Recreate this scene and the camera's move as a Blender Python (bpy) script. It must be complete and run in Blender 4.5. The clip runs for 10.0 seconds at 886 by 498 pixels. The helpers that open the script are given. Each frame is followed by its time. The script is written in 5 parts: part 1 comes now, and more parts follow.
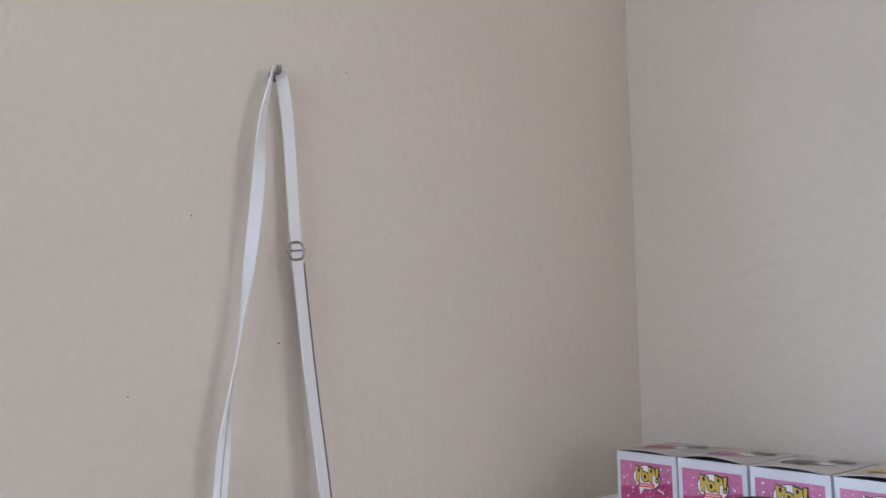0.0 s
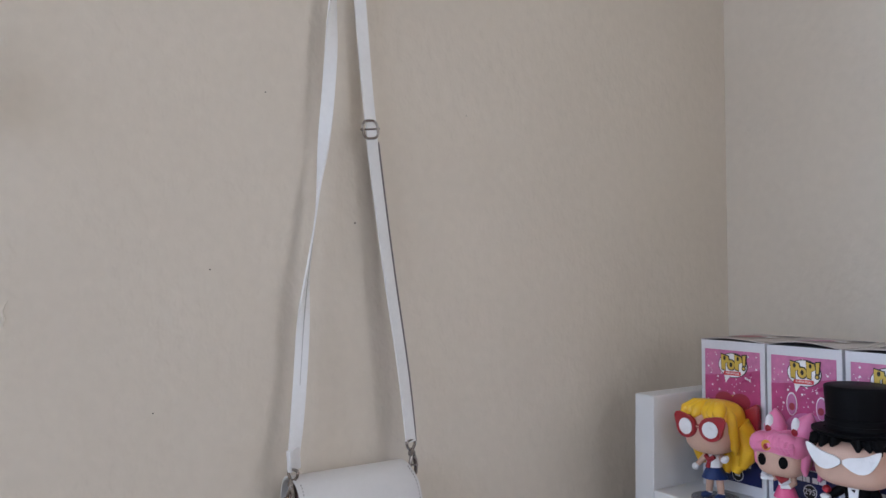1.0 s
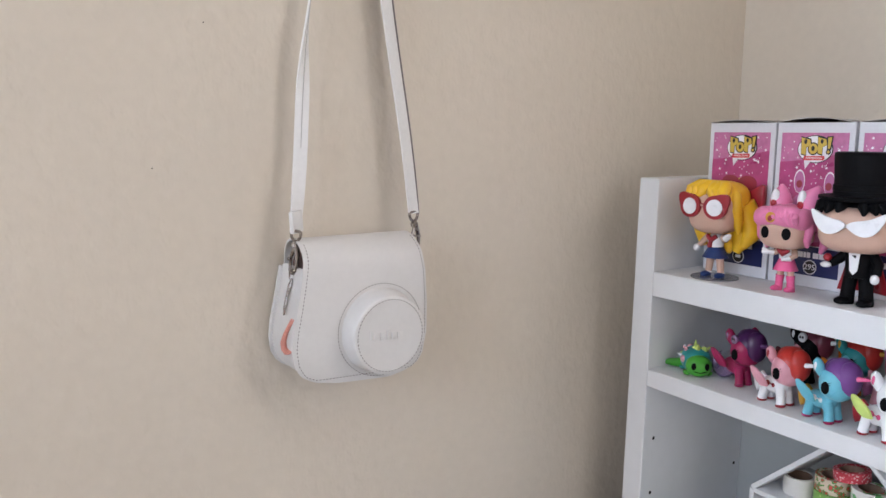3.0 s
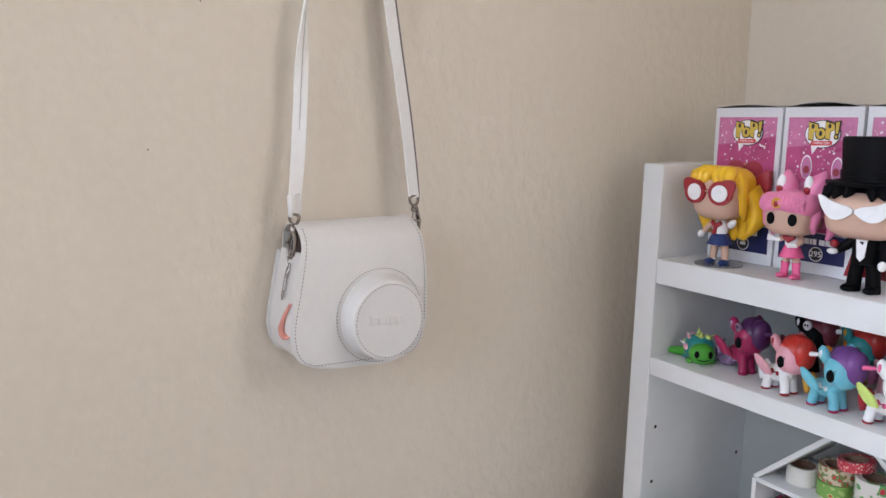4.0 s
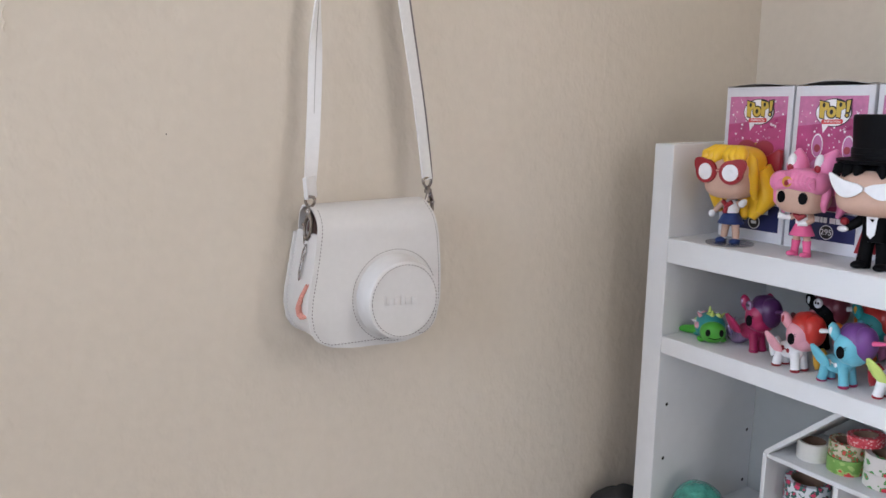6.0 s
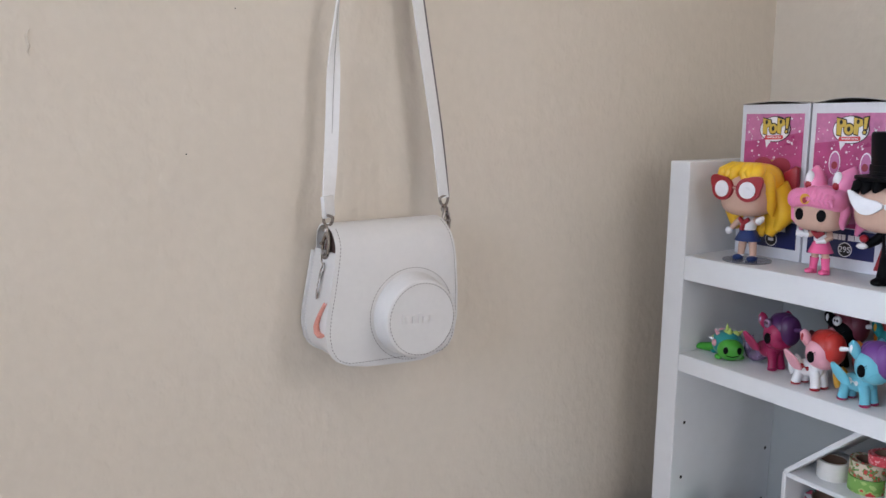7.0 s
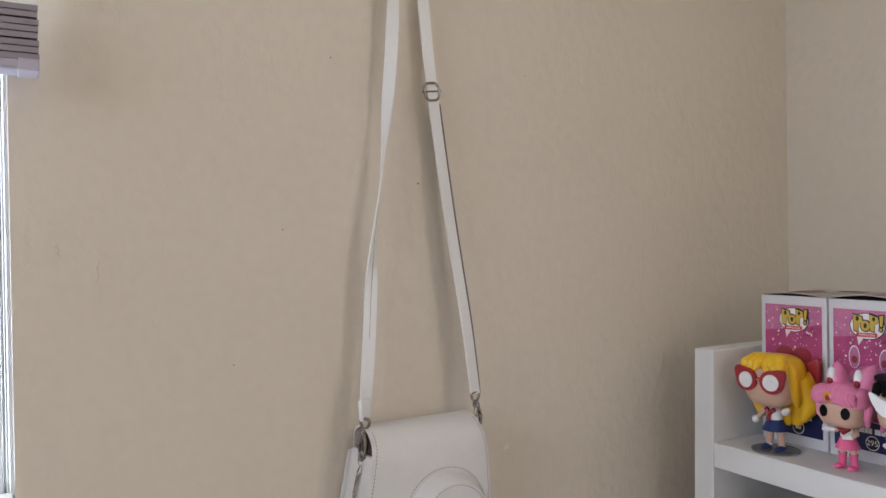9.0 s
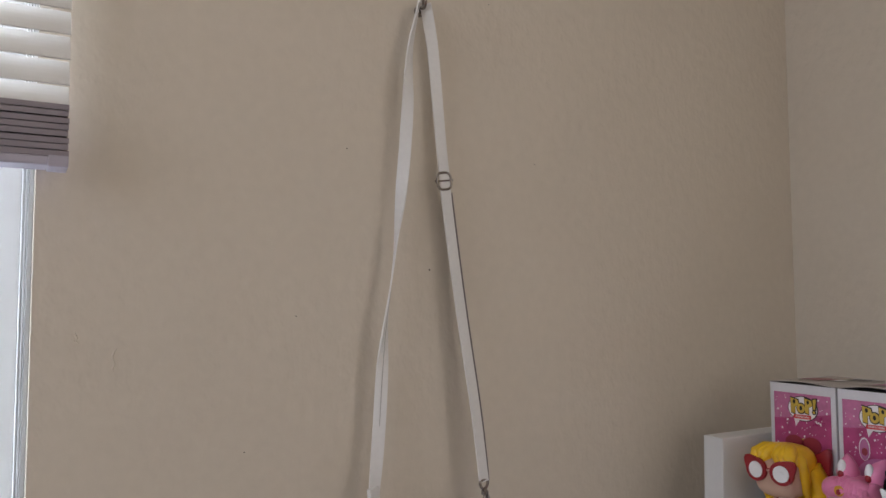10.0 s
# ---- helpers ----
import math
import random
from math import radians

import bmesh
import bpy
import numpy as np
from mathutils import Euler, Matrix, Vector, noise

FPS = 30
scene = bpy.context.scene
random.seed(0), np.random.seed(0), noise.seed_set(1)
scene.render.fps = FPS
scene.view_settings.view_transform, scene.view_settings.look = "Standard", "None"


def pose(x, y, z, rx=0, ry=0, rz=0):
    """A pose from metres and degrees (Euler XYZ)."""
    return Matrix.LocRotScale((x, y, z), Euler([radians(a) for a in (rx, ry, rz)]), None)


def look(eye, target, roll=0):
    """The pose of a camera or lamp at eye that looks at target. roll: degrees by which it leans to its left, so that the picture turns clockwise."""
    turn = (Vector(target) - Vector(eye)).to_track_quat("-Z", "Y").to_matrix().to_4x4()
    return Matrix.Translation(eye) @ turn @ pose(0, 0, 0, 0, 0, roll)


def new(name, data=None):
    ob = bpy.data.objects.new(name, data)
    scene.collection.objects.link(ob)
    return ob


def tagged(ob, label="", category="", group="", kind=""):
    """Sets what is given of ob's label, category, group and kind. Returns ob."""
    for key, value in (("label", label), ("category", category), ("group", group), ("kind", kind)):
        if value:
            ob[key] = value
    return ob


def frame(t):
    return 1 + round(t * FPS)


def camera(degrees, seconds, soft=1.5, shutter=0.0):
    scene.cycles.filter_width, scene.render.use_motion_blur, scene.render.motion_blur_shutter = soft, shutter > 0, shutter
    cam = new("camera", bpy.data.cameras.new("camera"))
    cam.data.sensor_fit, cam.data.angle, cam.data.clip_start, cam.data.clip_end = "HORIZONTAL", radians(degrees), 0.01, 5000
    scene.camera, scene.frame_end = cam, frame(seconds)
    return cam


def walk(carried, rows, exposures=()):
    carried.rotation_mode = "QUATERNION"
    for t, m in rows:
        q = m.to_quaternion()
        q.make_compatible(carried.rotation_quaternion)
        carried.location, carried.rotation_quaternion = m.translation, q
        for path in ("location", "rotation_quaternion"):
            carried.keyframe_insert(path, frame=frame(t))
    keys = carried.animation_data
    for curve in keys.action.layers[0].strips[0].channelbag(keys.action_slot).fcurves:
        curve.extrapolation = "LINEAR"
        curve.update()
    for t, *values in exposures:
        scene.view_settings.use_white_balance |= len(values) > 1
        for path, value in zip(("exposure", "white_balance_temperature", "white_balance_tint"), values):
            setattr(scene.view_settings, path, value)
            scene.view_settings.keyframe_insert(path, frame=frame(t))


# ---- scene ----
cam = camera(60.0, 10.0)
PATH = [
    (0, (-0.896, -0.664, 1.478), (0.361, 0.871, 1.735), -0.4),
    (0.5, (-0.897, -0.649, 1.461), (0.27, 0.961, 1.677), -0.7),
    (1, (-0.88, -0.65, 1.435), (0.215, 1.023, 1.502), -0.2),
    (1.5, (-0.87, -0.648, 1.388), (0.215, 1.027, 1.26), 0.2),
    (2, (-0.877, -0.642, 1.357), (0.224, 1.008, 1.099), 0.7),
    (2.5, (-0.877, -0.641, 1.356), (0.204, 1.016, 1.061), 0.4),
    (3.8, (-0.870, -0.634, 1.349), (0.2103, 1.019, 1.031), 0.6),
    (4, (-0.869, -0.633, 1.348), (0.204, 1.023, 1.022), 0.7),
    (4.5, (-0.867, -0.638, 1.348), (0.189, 1.025, 1.005), 0.6),
    (5, (-0.868, -0.636, 1.345), (0.189, 1.025, 0.995), 0.2),
    (6.3, (-0.879, -0.641, 1.347), (0.1623, 1.029, 0.977), 0.1),
    (6.5, (-0.88, -0.641, 1.347), (0.151, 1.036, 0.993), 0.1),
    (7, (-0.883, -0.637, 1.35), (0.146, 1.045, 1.021), -0.1),
    (7.5, (-0.879, -0.647, 1.36), (0.124, 1.06, 1.079), -0.4),
    (8, (-0.885, -0.654, 1.386), (0.107, 1.072, 1.197), -0.3),
    (8.5, (-0.895, -0.65, 1.404), (0.104, 1.08, 1.305), -0.4),
    (9, (-0.901, -0.661, 1.426), (0.084, 1.08, 1.41), -0.9),
    (9.5, (-0.908, -0.671, 1.445), (0.06, 1.078, 1.527), -0.6),
    (10, (-0.912, -0.669, 1.454), (0.061, 1.073, 1.587), -0.2),
]
EXPOSURES = [(0, -0.84, 5330, 13), (0.5, -0.98, 5250, 12), (1, -0.95, 5380, 12), (1.2, -0.66, 5680, 12), (1.5, -0.46, 5720, 12), (2.5, -0.48, 5740, 12), (5, -0.50, 5840, 12),
             (7, -0.60, 5640, 12), (8, -0.69, 5780, 12), (8.5, -0.92, 5840, 12), (9, -0.97, 6000, 12), (10, -1.44, 6120, 14)]
walk(cam, [(t, look(e, g, r)) for t, e, g, r in PATH], EXPOSURES)

# ---- world, sun, lights ----
world = bpy.data.worlds.new("daylight")
scene.world = world
world.use_nodes = True
wn = world.node_tree.nodes
sky = wn.new("ShaderNodeTexSky")
sky.sky_type, sky.sun_disc = "NISHITA", False
sky.sun_elevation, sky.sun_rotation = radians(48), radians(90)
world.node_tree.links.new(sky.outputs[0], wn["Background"].inputs[0])
wn["Background"].inputs[1].default_value = 0.12
sun = new("sun", bpy.data.lights.new("sun", "SUN"))
sun.data.energy, sun.data.angle, sun.data.color = 2.5, radians(0.6), (1.0, 0.95, 0.88)
sun.matrix_world = look((6.0, 0.0, 6.66), (0, 0, 0))


def opening_light(name, m, width, height, power, color):
    """Area lamp standing in a wall's opening."""
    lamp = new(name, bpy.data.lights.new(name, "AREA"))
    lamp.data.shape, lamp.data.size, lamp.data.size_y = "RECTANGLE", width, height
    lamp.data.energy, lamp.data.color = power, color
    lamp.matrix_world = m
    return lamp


opening_light("skylight_north", look((-1.5, 0.13, 1.385), (-1.5, -1.0, 1.385)), 1.12, 0.32, 16, (0.80, 0.90, 1.0))
# cool fill added from the west, no window known there
opening_light("fill_west", look((-2.47, -0.80, 1.85), (-0.3, -0.70, 1.50)), 1.34, 0.70, 22, (0.92, 0.95, 1.0))
opening_light("skylight_behind_blind", look((-1.5, 0.13, 1.81), (-1.5, -1.0, 1.81)), 1.12, 0.46, 46, (0.86, 0.93, 1.0))
# two warm fills added from the east and south, their openings out of view
opening_light("fill_east", look((0.10, -1.55, 1.98), (-1.0, -1.45, 1.70)), 0.92, 1.06, 23, (1.0, 0.88, 0.74))
opening_light("fill_south", look((-1.15, -3.38, 1.75), (-1.15, 0.0, 1.55)), 1.30, 1.10, 15, (1.0, 0.89, 0.76))


# ---- materials ----
def material(name, color, rough=0.5, metal=0.0, grain=0.05, scale=40.0, bump=0.0, bump_scale=200.0, blotch=0.04,
             blotch_scale=6.0, spec=0.5, sheen=0.0, trans=0.0, coat=0.0, obj_random=0.0):
    """Principled surface with variation at two scales and fine relief, in metres."""
    m = bpy.data.materials.new(name)
    m.use_nodes = True
    nt = m.node_tree
    n, link = nt.nodes, nt.links.new
    b = n["Principled BSDF"]
    b.inputs["Roughness"].default_value = rough
    b.inputs["Metallic"].default_value = metal
    b.inputs["Specular IOR Level"].default_value = spec
    b.inputs["Transmission Weight"].default_value = trans
    b.inputs["Coat Weight"].default_value = coat
    co = n.new("ShaderNodeTexCoord").outputs["Object"]
    fine, wide = n.new("ShaderNodeTexNoise"), n.new("ShaderNodeTexNoise")
    fine.inputs["Scale"].default_value, wide.inputs["Scale"].default_value = scale, blotch_scale
    fine.inputs["Detail"].default_value = 6
    wide.inputs["Detail"].default_value = 4
    link(co, fine.inputs["Vector"]), link(co, wide.inputs["Vector"])
    last = None
    for node, amount in ((fine, grain), (wide, blotch)):
        r = n.new("ShaderNodeMapRange")
        r.inputs["From Min"].default_value, r.inputs["From Max"].default_value = 0.3, 0.7
        r.inputs["To Min"].default_value, r.inputs["To Max"].default_value = 1 - amount, 1 + amount
        link(node.outputs["Fac"], r.inputs["Value"])
        if last is None:
            last = r.outputs[0]
        else:
            mu = n.new("ShaderNodeMath")
            mu.operation = "MULTIPLY"
            link(last, mu.inputs[0]), link(r.outputs[0], mu.inputs[1])
            last = mu.outputs[0]
    mix = n.new("ShaderNodeVectorMath")
    mix.operation = "SCALE"
    mix.inputs[0].default_value = color[:3]
    link(last, mix.inputs["Scale"])
    link(mix.outputs[0], b.inputs["Base Color"])
    rr = n.new("ShaderNodeMapRange")
    rr.inputs["To Min"].default_value, rr.inputs["To Max"].default_value = max(0.02, rough - 0.08), min(1, rough + 0.08)
    link(wide.outputs["Fac"], rr.inputs["Value"]), link(rr.outputs[0], b.inputs["Roughness"])
    if bump:
        t = n.new("ShaderNodeTexNoise")
        t.inputs["Scale"].default_value, t.inputs["Detail"].default_value = bump_scale, 4
        link(co, t.inputs["Vector"])
        bp = n.new("ShaderNodeBump")
        bp.inputs["Strength"].default_value, bp.inputs["Distance"].default_value = 1.0, bump
        link(t.outputs["Fac"], bp.inputs["Height"]), link(bp.outputs[0], b.inputs["Normal"])
    return m


PAINT = material("cream_wall_paint", (0.664, 0.597, 0.502), 0.6, grain=0.02, scale=90, blotch=0.025, blotch_scale=3,
                 bump=0.0013, bump_scale=70, spec=0.3)


def plaster(m):
    """Knockdown relief: soft raised islands with a finer peel over them."""
    n, link = m.node_tree.nodes, m.node_tree.links.new
    co = n.new("ShaderNodeTexCoord").outputs["Object"]
    mp = n.new("ShaderNodeMapping")
    mp.inputs["Scale"].default_value = (1.0, 1.0, 0.72)
    link(co, mp.inputs["Vector"])
    big, peel = n.new("ShaderNodeTexNoise"), n.new("ShaderNodeTexNoise")
    big.inputs["Scale"].default_value, big.inputs["Detail"].default_value = 85, 2.0
    peel.inputs["Scale"].default_value, peel.inputs["Detail"].default_value = 330, 3.0
    link(mp.outputs[0], big.inputs["Vector"]), link(co, peel.inputs["Vector"])
    isle = n.new("ShaderNodeMapRange")
    isle.interpolation_type = "SMOOTHSTEP"
    isle.inputs["From Min"].default_value, isle.inputs["From Max"].default_value = 0.30, 0.72
    link(big.outputs["Fac"], isle.inputs["Value"])
    b1, b2 = n.new("ShaderNodeBump"), n.new("ShaderNodeBump")
    b1.inputs["Strength"].default_value, b1.inputs["Distance"].default_value = 1.0, 0.00044
    b2.inputs["Strength"].default_value, b2.inputs["Distance"].default_value = 1.0, 0.00004
    link(isle.outputs[0], b1.inputs["Height"]), link(peel.outputs["Fac"], b2.inputs["Height"])
    link(b1.outputs[0], b2.inputs["Normal"]), link(b2.outputs[0], n["Principled BSDF"].inputs["Normal"])


plaster(PAINT)
CEIL = material("ceiling_paint", (0.68, 0.64, 0.58), 0.8, bump=0.002, bump_scale=60)
FLOOR = material("brown_carpet", (0.22, 0.18, 0.14), 0.95, grain=0.2, scale=300, bump=0.004, bump_scale=500)
WHITE = material("white_laminate", (0.715, 0.718, 0.725), 0.42, grain=0.015, scale=60, blotch=0.02, bump=0.0002, bump_scale=900, spec=0.3)
# grey hardboard, darkened further to paint in the shade of the compartments
BACKING = material("grey_hardboard_shaded", (0.42, 0.435, 0.43), 0.55, grain=0.02, blotch=0.03, bump=0.0002, bump_scale=700)


def translucent(m, color, amount):
    """Thin plastic that lets some daylight through."""
    nt = m.node_tree
    tr, mx = nt.nodes.new("ShaderNodeBsdfTranslucent"), nt.nodes.new("ShaderNodeMixShader")
    tr.inputs[0].default_value, mx.inputs[0].default_value = (*color, 1), amount
    nt.links.new(nt.nodes["Principled BSDF"].outputs[0], mx.inputs[1]), nt.links.new(tr.outputs[0], mx.inputs[2])
    nt.links.new(mx.outputs[0], nt.nodes["Material Output"].inputs[0])
    return m


SLATGLOW = translucent(material("translucent_slat", (0.80, 0.78, 0.74), 0.45, grain=0.03, scale=30, blotch=0.03), (0.85, 0.83, 0.80), 0.15)
VINYL = translucent(material("hollow_white_vinyl", (0.85, 0.86, 0.87), 0.35, grain=0.01, blotch=0.02), (0.95, 0.94, 0.92), 0.45)
RAIL = material("lavender_grey_rail", (0.42, 0.39, 0.46), 0.45, grain=0.03, scale=30, blotch=0.03)
SASH = material("white_vinyl", (0.85, 0.86, 0.87), 0.35, grain=0.01, blotch=0.02)
# white slats of the stack, their backlit shade put into a darker colour
SLATSHADE = material("shaded_slat", (0.26, 0.225, 0.25), 0.5, grain=0.03, scale=30, blotch=0.03)
BLACK = material("black_cloth", (0.02, 0.02, 0.022), 0.8, grain=0.2, scale=400, bump=0.001, bump_scale=800)
HOLE = material("shadowed_hole", (0.015, 0.014, 0.013), 0.9)
LEATHER = material("white_leatherette", (0.69, 0.675, 0.66), 0.48, grain=0.015, scale=200, blotch=0.03, blotch_scale=18,
                   bump=0.00025, bump_scale=1500)
STRAP = material("white_strap_leatherette", (0.80, 0.79, 0.78), 0.5, grain=0.02, scale=250, bump=0.0002, bump_scale=1500)
EDGE = material("dark_cut_edge", (0.16, 0.14, 0.14), 0.6, grain=0.15, scale=400)
LINING = material("dark_lining", (0.14, 0.085, 0.075), 0.85, grain=0.15, scale=500, bump=0.0004, bump_scale=1200)
THREAD = material("grey_thread", (0.23, 0.20, 0.19), 0.8, grain=0.1, scale=900)
SEAM = material("pale_grey_seam", (0.42, 0.40, 0.39), 0.7, grain=0.1, scale=900)
METAL = material("antique_nickel", (0.33, 0.30, 0.28), 0.26, metal=1.0, grain=0.08, scale=500, blotch=0.15, blotch_scale=120)
CORAL = material("coral_cord", (0.66, 0.30, 0.24), 0.7, grain=0.2, scale=900)
GLASS = bpy.data.materials.new("window_glass")
GLASS.use_nodes = True
g = GLASS.node_tree.nodes["Principled BSDF"]
g.inputs["Transmission Weight"].default_value, g.inputs["Roughness"].default_value = 1.0, 0.0
g.inputs["IOR"].default_value = 1.45


# ---- mesh helpers ----
def finish(bm, name, mats, parent=None, smooth=False, sharp=35):
    me = bpy.data.meshes.new(name)
    bm.normal_update()
    if smooth:
        for f in bm.faces:
            f.smooth = True
        for e in bm.edges:
            if len(e.link_faces) == 2 and e.calc_face_angle(0) > radians(sharp):
                e.smooth = False
    bm.to_mesh(me)
    bm.free()
    for m in mats if isinstance(mats, (list, tuple)) else [mats]:
        me.materials.append(m)
    ob = new(name, me)
    if parent is not None:
        ob.parent = parent
    return ob


def part(name, bm, mat, parent, label="", smooth=False, sharp=35):
    ob = finish(bm, name, mat, parent, smooth, sharp)
    if label:
        tagged(ob, label)
    return ob


def thing(name, x, y, z, label, category, group="", kind="", rz=0):
    ob = new(name)
    ob.empty_display_size = 0.02
    ob.matrix_world = pose(x, y, z, 0, 0, rz)
    return tagged(ob, label, category, group, kind)


def box(bm, x0, x1, y0, y1, z0, z1, bevel=0.0, seg=2, mi=0):
    r = bmesh.ops.create_cube(bm, size=1)
    vs = r["verts"]
    for v in vs:
        v.co = Vector(((x0 + x1) / 2 + v.co.x * (x1 - x0), (y0 + y1) / 2 + v.co.y * (y1 - y0), (z0 + z1) / 2 + v.co.z * (z1 - z0)))
    fs = list({f for v in vs for f in v.link_faces})
    if bevel:
        es = list({e for v in vs for e in v.link_edges})
        out = bmesh.ops.bevel(bm, geom=es, offset=bevel, segments=seg, affect="EDGES", profile=0.5)
        fs = list({f for f in out["faces"]} | {f for f in fs if f.is_valid})
    for f in fs:
        f.material_index = mi
    return bm


def cube(*a, **k):
    return box(bmesh.new(), *a, **k)


def ring_sheet(bm, rows, mi=0, closed=True, caps=True):
    """Skin between rows of points."""
    made = [[bm.verts.new(p) for p in row] for row in rows]
    n = len(made[0])
    for a, b in zip(made, made[1:]):
        for i in range(n if closed else n - 1):
            j = (i + 1) % n
            bm.faces.new((a[i], a[j], b[j], b[i])).material_index = mi
    if caps and closed:
        bm.faces.new(made[0][::-1]).material_index = mi
        bm.faces.new(made[-1]).material_index = mi
    return made


def blob(bm, c, r, e=1.0, mi=0, seg=20, rings=12, rot=None):
    """Rounded body: e = 1 an ellipsoid, smaller is boxier."""
    def p(v):
        return math.copysign(abs(v) ** e, v)
    rows = []
    turn = rot.to_matrix() if rot else None
    for i in range(1, rings):
        a = -math.pi / 2 + math.pi * i / rings
        row = []
        for k in range(seg):
            b = 2 * math.pi * k / seg
            v = Vector((r[0] * p(math.cos(a)) * p(math.cos(b)), r[1] * p(math.cos(a)) * p(math.sin(b)), r[2] * p(math.sin(a))))
            row.append(Vector(c) + (turn @ v if turn else v))
        rows.append(row)
    made = ring_sheet(bm, rows, mi, True, False)
    for row, s, flip in ((made[0], -1, True), (made[-1], 1, False)):
        v = Vector((0, 0, s * r[2]))
        tip = bm.verts.new(Vector(c) + (turn @ v if turn else v))
        for k in range(seg):
            q = (row[k], row[(k + 1) % seg], tip)
            bm.faces.new(q[::-1] if flip else q).material_index = mi
    return bm


def tube(bm, pts, radii, mi=0, seg=10, caps=True, loop=False):
    """Round bar along points; radii one number or one a point."""
    pts = [Vector(p) for p in pts]
    n = len(pts)
    if not isinstance(radii, (list, tuple)):
        radii = [radii] * n
    rows, side = [], None
    for i, p in enumerate(pts):
        d = (pts[(i + 1) % n] - pts[i - 1]) if loop else pts[min(i + 1, n - 1)] - pts[max(i - 1, 0)]
        d.normalize()
        if side is None:
            side = d.orthogonal().normalized()
        side = (side - d * side.dot(d)).normalized()
        up = d.cross(side)
        rows.append([p + radii[i] * (side * math.cos(2 * math.pi * k / seg) + up * math.sin(2 * math.pi * k / seg)) for k in range(seg)])
    if loop:
        made = [[bm.verts.new(q) for q in row] for row in rows]
        for a, b in zip(made, made[1:] + made[:1]):
            for i in range(seg):
                bm.faces.new((a[i], a[(i + 1) % seg], b[(i + 1) % seg], b[i])).material_index = mi
    else:
        ring_sheet(bm, rows, mi, True, caps)
    return bm


def slab(bm, outline, place, thick, mi=0, bevel=0.0):
    """Plate of an outline: place(u, v, d) puts it into space, d from 0 to thick."""
    a = [bm.verts.new(place(u, v, 0)) for u, v in outline]
    b = [bm.verts.new(place(u, v, thick)) for u, v in outline]
    n = len(a)
    fs = [bm.faces.new(a[::-1]), bm.faces.new(b)]
    for i in range(n):
        fs.append(bm.faces.new((a[i], a[(i + 1) % n], b[(i + 1) % n], b[i])))
    for f in fs:
        f.material_index = mi
    bmesh.ops.recalc_face_normals(bm, faces=fs)
    if bevel:
        es = [e for f in fs[:2] for e in f.edges]
        bmesh.ops.bevel(bm, geom=list(set(es)), offset=bevel, segments=2, affect="EDGES", profile=0.5, material=mi)
    return bm


# ---- room ----
XW, YS, ZC = -2.4, -3.3, 2.75          # west wall, south wall, ceiling
WX0, WX1, WZ0, WZ1 = -2.15, -0.900, 1.215, 2.06   # north window's opening
VY0, VY1, VZ0, VZ1 = -1.50, -0.10, 1.45, 2.25       # west wall's opening, unseen, added for a fill lamp
UX0, UX1, UZ0, UZ1 = -1.82, -0.48, 1.18, 2.32       # south wall's opening, unseen, added for a warm fill lamp
EY0, EY1, EZ0, EZ1 = -2.03, -1.07, 1.43, 2.53       # east wall's opening, unseen, added for a warm fill lamp


def wall_with_opening(name, u0, u1, opening, place):
    """Wall of thickness t with a hole through it; place(u0, u1, z0, z1) gives a box."""
    a, b, c, d = opening
    bm = bmesh.new()
    for q in ((u0, a, 0, ZC), (b, u1, 0, ZC), (a, b, 0, c), (a, b, d, ZC)):
        box(bm, *place(*q))
    bmesh.ops.remove_doubles(bm, verts=bm.verts, dist=1e-5)
    return tagged(finish(bm, name, PAINT), "cream painted plaster wall with an opening through it", "wall", kind="structure")


wall_north = wall_with_opening("wall_north", XW, 0.0, (WX0, WX1, WZ0, WZ1), lambda a, b, c, d: (a, b, 0.0, 0.14, c, d))
# these three openings are made up, only to hold the fill lamps
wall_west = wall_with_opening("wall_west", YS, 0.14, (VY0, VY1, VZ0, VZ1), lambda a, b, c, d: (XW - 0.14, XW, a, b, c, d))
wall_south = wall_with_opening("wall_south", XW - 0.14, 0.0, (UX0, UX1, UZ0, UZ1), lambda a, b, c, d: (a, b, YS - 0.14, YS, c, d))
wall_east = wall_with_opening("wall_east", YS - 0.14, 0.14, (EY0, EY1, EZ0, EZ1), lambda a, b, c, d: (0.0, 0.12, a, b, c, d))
tagged(finish(cube(XW - 0.14, 0.12, YS - 0.14, 0.14, -0.1, 0), "floor", FLOOR), "plain brown carpeted floor", "floor", kind="structure")
tagged(finish(cube(XW - 0.14, 0.12, YS - 0.14, 0.14, ZC, ZC + 0.1), "ceiling", CEIL), "plain off-white painted ceiling", "ceiling", kind="structure")
tagged(finish(cube(-60, 60, -60, 60, -0.5, -0.4), "ground", FLOOR), "ground outside the house", "ground", kind="structure")



# ---- shelf unit ----
SX, SY = -0.262, -0.0765          # front plane and outer side of the unit
SHELF_TOP, SHELF_MID, SHELF_LOW = 1.2125, 1.107, 0.885
UNIT_END, UNIT_BACK, PANEL = -0.96, -0.088, 0.0255
desk = thing("desk", -0.3, -0.5, 0, "white laminate desk under the shelf unit", "desk")
desk.matrix_world = Matrix()
part("tabletop", cube(-0.62, -0.03, -1.10, -0.03, 0.715, 0.745, 0.002), WHITE, desk)
for yy in (-0.06, -1.07):
    part("side_panel", cube(-0.60, -0.04, yy - 0.012, yy + 0.012, 0.0, 0.714, 0.001), WHITE, desk)
unit = thing("shelf_unit", 0, 0, 0, "white laminate shelf unit with toys and cartons, standing on a desk", "shelf")
